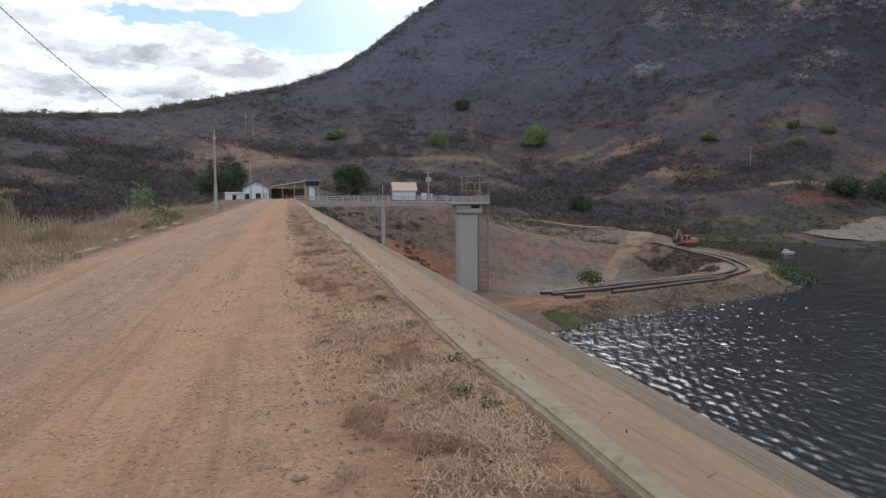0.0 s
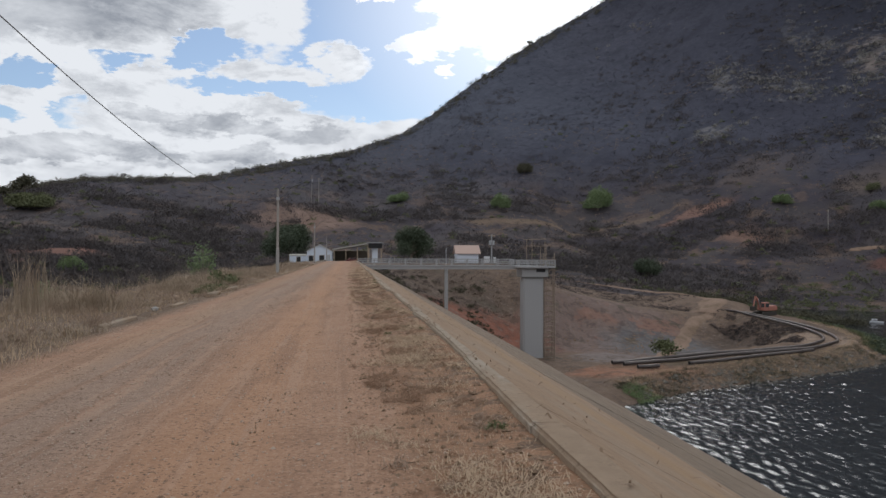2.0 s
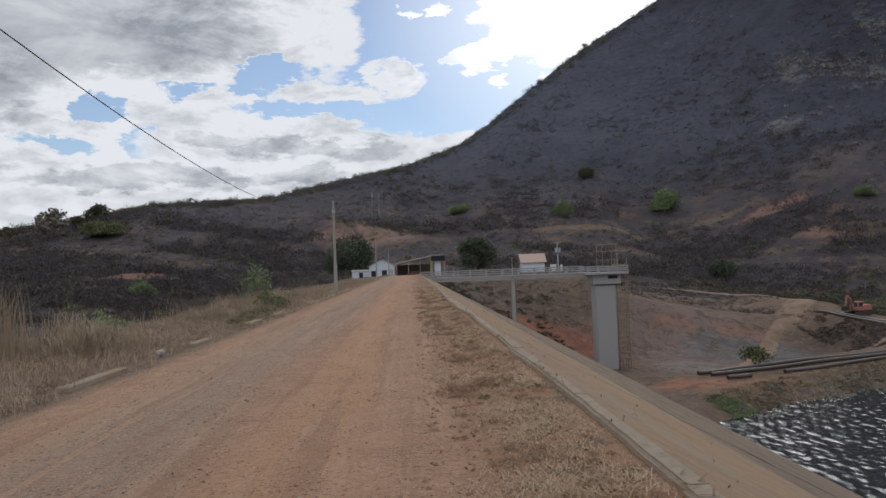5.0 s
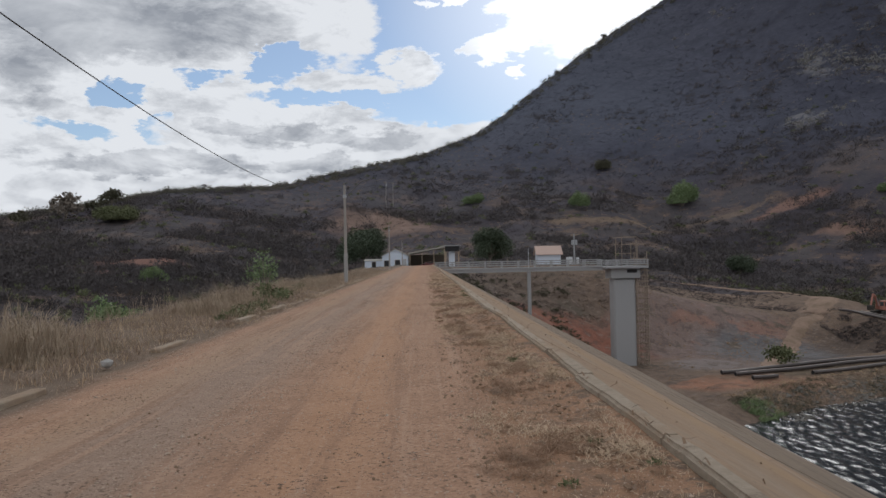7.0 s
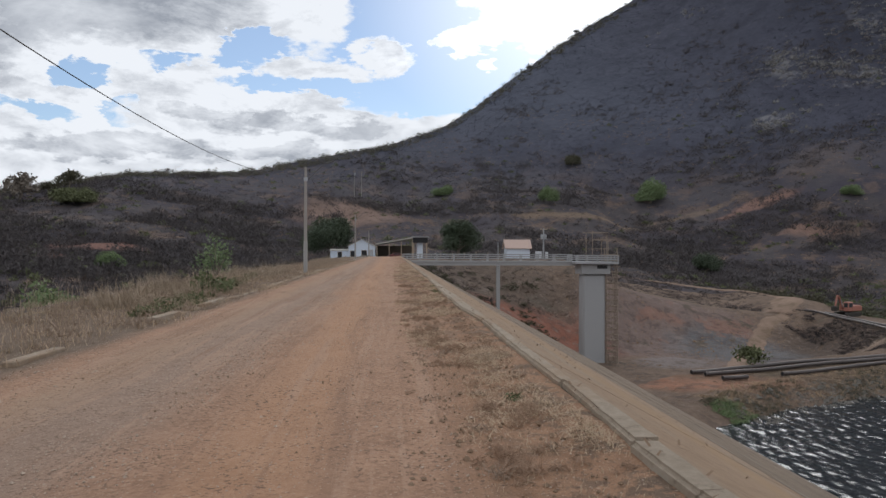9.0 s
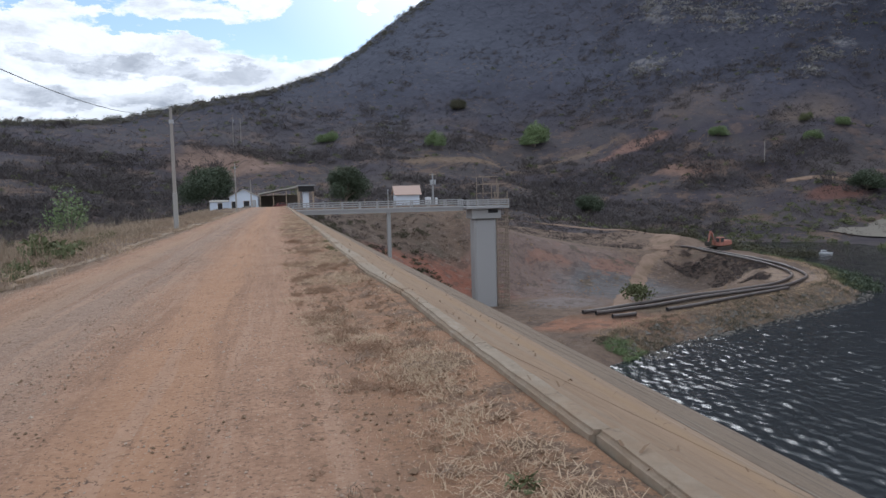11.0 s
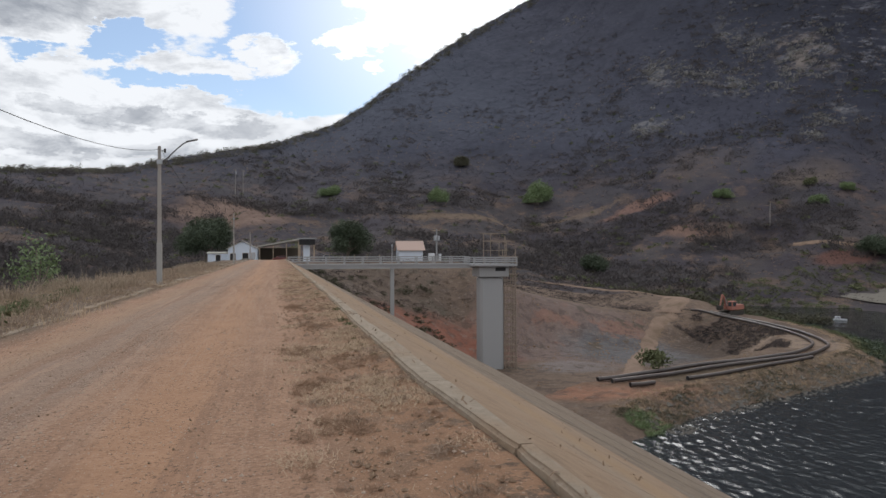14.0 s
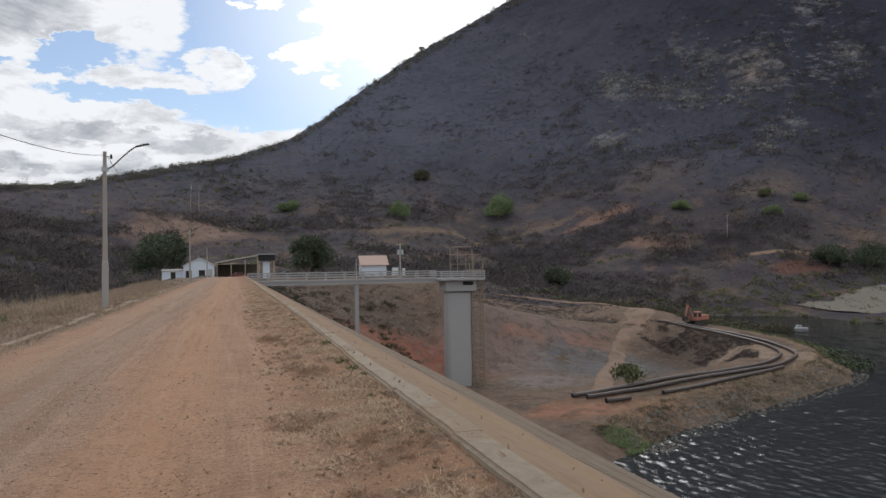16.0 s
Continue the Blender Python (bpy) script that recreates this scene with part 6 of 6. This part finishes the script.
bx, by = np.repeat(cxs, k) + g.normal(0, 0.11, len(cxs) * k), np.repeat(cys, k) + g.normal(0, 0.14, len(cxs) * k)
ok = (bx > 0.0) & (bx < 1.6)
bx, by = bx[ok], by[ok]
blades("verge_straw", np.stack([bx, by, road_z(bx, by) + 0.003], 1), g.uniform(0.03, 0.15, len(bx)) * np.where(g.uniform(size=len(bx)) < 0.06, 1.9, 1), straw_mat, "flattened dry straw in mats on the verge", "straw", 35, 1.0, 0.0027, True)
bx, by = 0.35 + 1.24 * g.uniform(0, 1, 16000) ** 0.7, -1 + 75 * g.uniform(0, 1, 16000) ** 1.3
ok = fbm(bx / 0.5, by / 0.9, 4, 83) > 0.0
bx, by = bx[ok], by[ok]
blades("verge_stubble", np.stack([bx, by, road_z(bx, by)], 1), g.uniform(0.012, 0.055, len(bx)), straw_mat, "short dry stubble on the verge", "stubble", 36, 1.0, 0.0025)
clx, cly = 0.1 + 1.4 * g.uniform(0, 1, 9000) ** 0.8, -1 + 62 * g.uniform(0, 1, 9000) ** 1.3
stones("verge_clods", np.stack([clx, cly, road_z(clx, cly)], 1), 0.005 + 0.028 * g.uniform(0, 1, len(clx)) ** 3, clod_mat, "dark crumbs of soil and plant debris on the verge", "soil crumbs", 53)
g = np.random.default_rng(37)
wx, wy = np.where(g.uniform(size=24) < 0.6, g.uniform(1.3, 1.5, 24), g.uniform(0.5, 1.5, 24)), g.uniform(1, 60, 24)
wx[:4], wy[:4] = (1.44, 1.30, 1.40, 1.35), (5.56, 4.72, 4.36, 33.5)
chips("verge_weeds", np.stack([wx, wy, road_z(wx, wy)], 1), g.uniform(0.05, 0.13, 24), olive_leaf_mat, 60, 0.22, 0.6, 0.35, "small green weeds against the kerb", "weeds", 38)
wx, wy = g.uniform(0.3, 1.5, 150), -1 + 60 * g.uniform(0, 1, 150)
chips("dead_tufts", np.stack([wx, wy, road_z(wx, wy)], 1), g.uniform(0.05, 0.16, 150), tan_scrub_mat, 50, 0.35, 0.5, 0.08, "dead brown plant tufts on the verge", "tufts", 39)


# dead plants raked into low heaps and strewn over the verge
g = np.random.default_rng(87)
HEAPS = ((1.04, 6.1), (0.75, 4.3), (1.02, 3.8), (0.77, 10.8), (0.50, 11.8), (0.88, 24.0), (1.0, 17.6), (0.55, 17.2), (0.95, 21.4), (0.80, 20.1), (0.67, 26.4), (0.53, 27.7), (0.45, 34.5), (0.45, 32.0), (1.0, 33.3), (1.0, 25.4), (0.9, 14.0), (0.6, 30.0), (0.8, 38.0), (0.5, 43.0))
hx, hy = np.repeat([p[0] for p in HEAPS], 14), np.repeat([p[1] for p in HEAPS], 14)
hx, hy = hx + g.normal(0, 0.14, len(hx)), hy + g.normal(0, 0.24, len(hy))
sx, sy = 0.15 + 1.4 * g.uniform(0, 1, 1500) ** 0.8, -1 + 75 * g.uniform(0, 1, 1500) ** 1.3
ok = fbm(sx / 0.6, sy / 1.3, 4, 88) > 0.05
hx, hy = np.concatenate([hx, sx[ok]]), np.concatenate([hy, sy[ok]])
hx = np.clip(hx, 0.05, 1.48)
rad = np.where(np.arange(len(hx)) < 14 * len(HEAPS), g.uniform(0.05, 0.13, len(hx)), g.uniform(0.02, 0.075, len(hx)))
chips("verge_debris", np.stack([hx, hy, road_z(hx, hy)], 1), rad, debris_mat, 60, 0.75, 0.5, 0.03, "dark dead plants lying in low heaps on the verge", "plant debris", 89)


def tree(name, label, x, y, h, r, mat, n, trunk_h, seed, category="tree", leaf=0.12, flat=0.85, zoff=0.0):
    """A trunk that splits into limbs, and a crown of leaf chips gathered in uneven lobes."""
    g = np.random.default_rng(seed)
    z = float(ground_z(x, y)) + zoff
    ob = thing(name, label, category, pose(x, y, z))
    bm = bmesh.new()
    rod(bm, (0, 0, -0.3), (0.05 * h, 0, trunk_h), 0.045 * h, 0.03 * h, 8)
    lobes = []
    for i in range(9):
        t, e = 2 * math.pi * i / 9 + float(g.uniform(-0.3, 0.3)), float(g.uniform(0.1, 1.2))
        d = Vector((math.cos(t) * math.cos(e), math.sin(t) * math.cos(e), math.sin(e)))
        tip = Vector((0.05 * h, 0, trunk_h)) + Vector((d.x * r * 0.62, d.y * r * 0.62, d.z * (h - trunk_h) * 0.62))
        rod(bm, (0.05 * h, 0, trunk_h * 0.95), tip, 0.02 * h, 0.006 * h, 5)
        lobes.append((*tip, r * float(g.uniform(0.34, 0.55))))
    part("trunk", bm, bark_mat, ob)
    lobes = np.array(lobes)
    pick_ = g.integers(0, len(lobes), n)
    d = g.normal(size=(n, 3))
    d /= np.linalg.norm(d, axis=1, keepdims=True)
    p = lobes[pick_, :3] + d * lobes[pick_, 3:] * g.uniform(0.3, 1.05, (n, 1)) * np.array([1, 1, flat])
    p[:, 2] = np.maximum(p[:, 2], 0.1 * h)
    a = g.normal(size=(n, 3))
    a /= np.linalg.norm(a, axis=1, keepdims=True)
    b = np.cross(a, g.normal(size=(n, 3)))
    b /= np.linalg.norm(b, axis=1, keepdims=True) + 1e-9
    s = r * leaf * g.uniform(0.6, 1.4, (n, 1))
    tri = np.stack([p - a * s, p + b * s * 0.5, p + a * s, p - b * s * 0.5], 1).reshape(-1, 3)
    crown = new("crown", mesh_np("crown", tri, np.arange(len(tri)).reshape(-1, 4), mat))
    crown.parent = ob
    return ob


tree("tree", "broad dark green tree beside the white house", -17.6, 218, 14.4, 8.4, dark_leaf_mat, 20000, 3.6, 1, leaf=0.03)
tree("tree", "dark green tree behind the footbridge", 18.0, 212, 12.6, 6.6, dark_leaf_mat, 17000, 2.4, 2, leaf=0.034)
for i, (x, y, h, r, m) in enumerate(((147, 413, 15, 10.0, leaf_mat), (30, 435, 7, 7.0, leaf_mat), (84, 396, 10, 6.4, leaf_mat), (224, 350, 6, 5.5, leaf_mat), (266, 337, 5, 4, olive_leaf_mat), (277, 325, 5, 4.5, leaf_mat), (252, 316, 5, 5, leaf_mat), (237, 267, 9, 8.5, dark_leaf_mat), (253, 261, 11, 8, dark_leaf_mat), (125, 292, 8, 7.5, dark_leaf_mat), (-144, 352, 8, 12, olive_leaf_mat), (-83, 233, 5, 4.5, leaf_mat), (122, 492, 8, 7, thicket_leaf_mat))):
    tree("hill_tree", "bright green tree among grey hillside scrub" if m is leaf_mat else "dark green bushy tree on the hillside", x, y, h, r, m, 7000, 0.12 * h, 20 + i, "tree", 0.042, 0.8 * h / r)
tree("shrub", "small green shrub beside the black pipes", 51.0, 113.9, 3.4, 2.6, olive_leaf_mat, 900, 0.8, 41, "shrub", 0.09)
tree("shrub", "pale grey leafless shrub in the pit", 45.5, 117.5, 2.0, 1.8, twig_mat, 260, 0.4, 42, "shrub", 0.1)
tree("roadside_bush", "tall light green bush in the dry grass", -11.6, 63.0, 4.6, 1.5, leaf_mat, 1100, 0.8, 43, "bush", 0.06, 1.4)
tree("roadside_bush", "low dark green bush at the road edge", -6.1, 40.0, 1.0, 0.85, olive_leaf_mat, 420, 0.25, 44, "bush", 0.11)
tree("valley_tree", "round green tree in the valley scrub", -28.0, 76.0, 11.6, 3.0, leaf_mat, 3600, 2.5, 45, "tree", 0.06, 1.0)
tree("valley_tree", "dull green tree in the valley scrub", -38.0, 118.0, 8.0, 3.6, thicket_leaf_mat, 1300, 2.0, 47, "tree", 0.075, 0.9)
tree("roadside_bush", "low green bush below the shoulder", -11.2, 24.0, 1.6, 1.1, olive_leaf_mat, 420, 0.3, 46, "bush", 0.12, 0.9)
# bare trees on the ridge
for i, (a, off, h, m, n) in enumerate(((-26.4, 45, 15, bark_mat, 620), (-23.4, 35, 11, thicket_leaf_mat, 900), (-24.7, 40, 8, thicket_leaf_mat, 700), (-29.3, 45, 9, thicket_leaf_mat, 450), (-16.9, 6, 4, thicket_mat, 300), (14.6, 4, 7, thicket_leaf_mat, 420))):
    rr = float(np.interp(a, [-60, -30, -12, 0, 8, 20], [480, 420, 480, 560, 680, 820])) - off
    x, y = polar(a, rr)
    tree("ridge_tree", "small bare tree standing on the ridge line" if m in (thicket_mat, bark_mat) else "small dark tree standing on the ridge line", float(x), float(y), h, h * 0.62, m, n, 0.35 * h, 60 + i, "tree", 0.1)
# one high stiff tuft
g = np.random.default_rng(50)
n = 170
b0 = np.stack([g.normal(-8.0, 0.26, n), g.normal(23.0, 0.26, n), np.full(n, -0.1)], 1)
b0[:, 2] = shoulder_z(b0[:, 0], b0[:, 1])
tuft = blades("tall_tuft", b0, g.uniform(0.8, 2.0, n), tall_straw_mat, "high stiff tuft of dry reed grass", "grass tuft", 51, 0.3, 0.007)
bm = bmesh.new()
bmesh.ops.create_icosphere(bm, subdivisions=1, radius=0.10)
for v in bm.verts:
    v.co *= 1 + 0.9 * noise.noise(v.co * 19.0)
    v.co.z *= 0.75
rock = tagged(new("rock", finish("rock", bm, pale_concrete)), "pale broken stone lying by the roadside kerb", "rock")
rock.matrix_world = pose(-4.8, 22.7, 0.05)

# twigs and leaves blown onto the kerb and slabs
g = np.random.default_rng(55)
n = 520
du, dy = g.uniform(0.0, 4.6, n) ** 1.2 * 0.8, -1 + 70 * g.uniform(0, 1, n) ** 1.3
base = np.stack([1.78 + du * math.cos(slope), dy, 0.165 - du * math.sin(slope)], 1)
on_kerb = g.uniform(size=n) < 0.3
base[on_kerb, 0], base[on_kerb, 2] = g.uniform(1.63, 1.74, on_kerb.sum()), 0.172
blades("slab_litter", base, g.uniform(0.03, 0.14, n), clod_mat, "dark twigs and leaves lying on the slabs", "litter", 56, 1.0, 0.010, True)
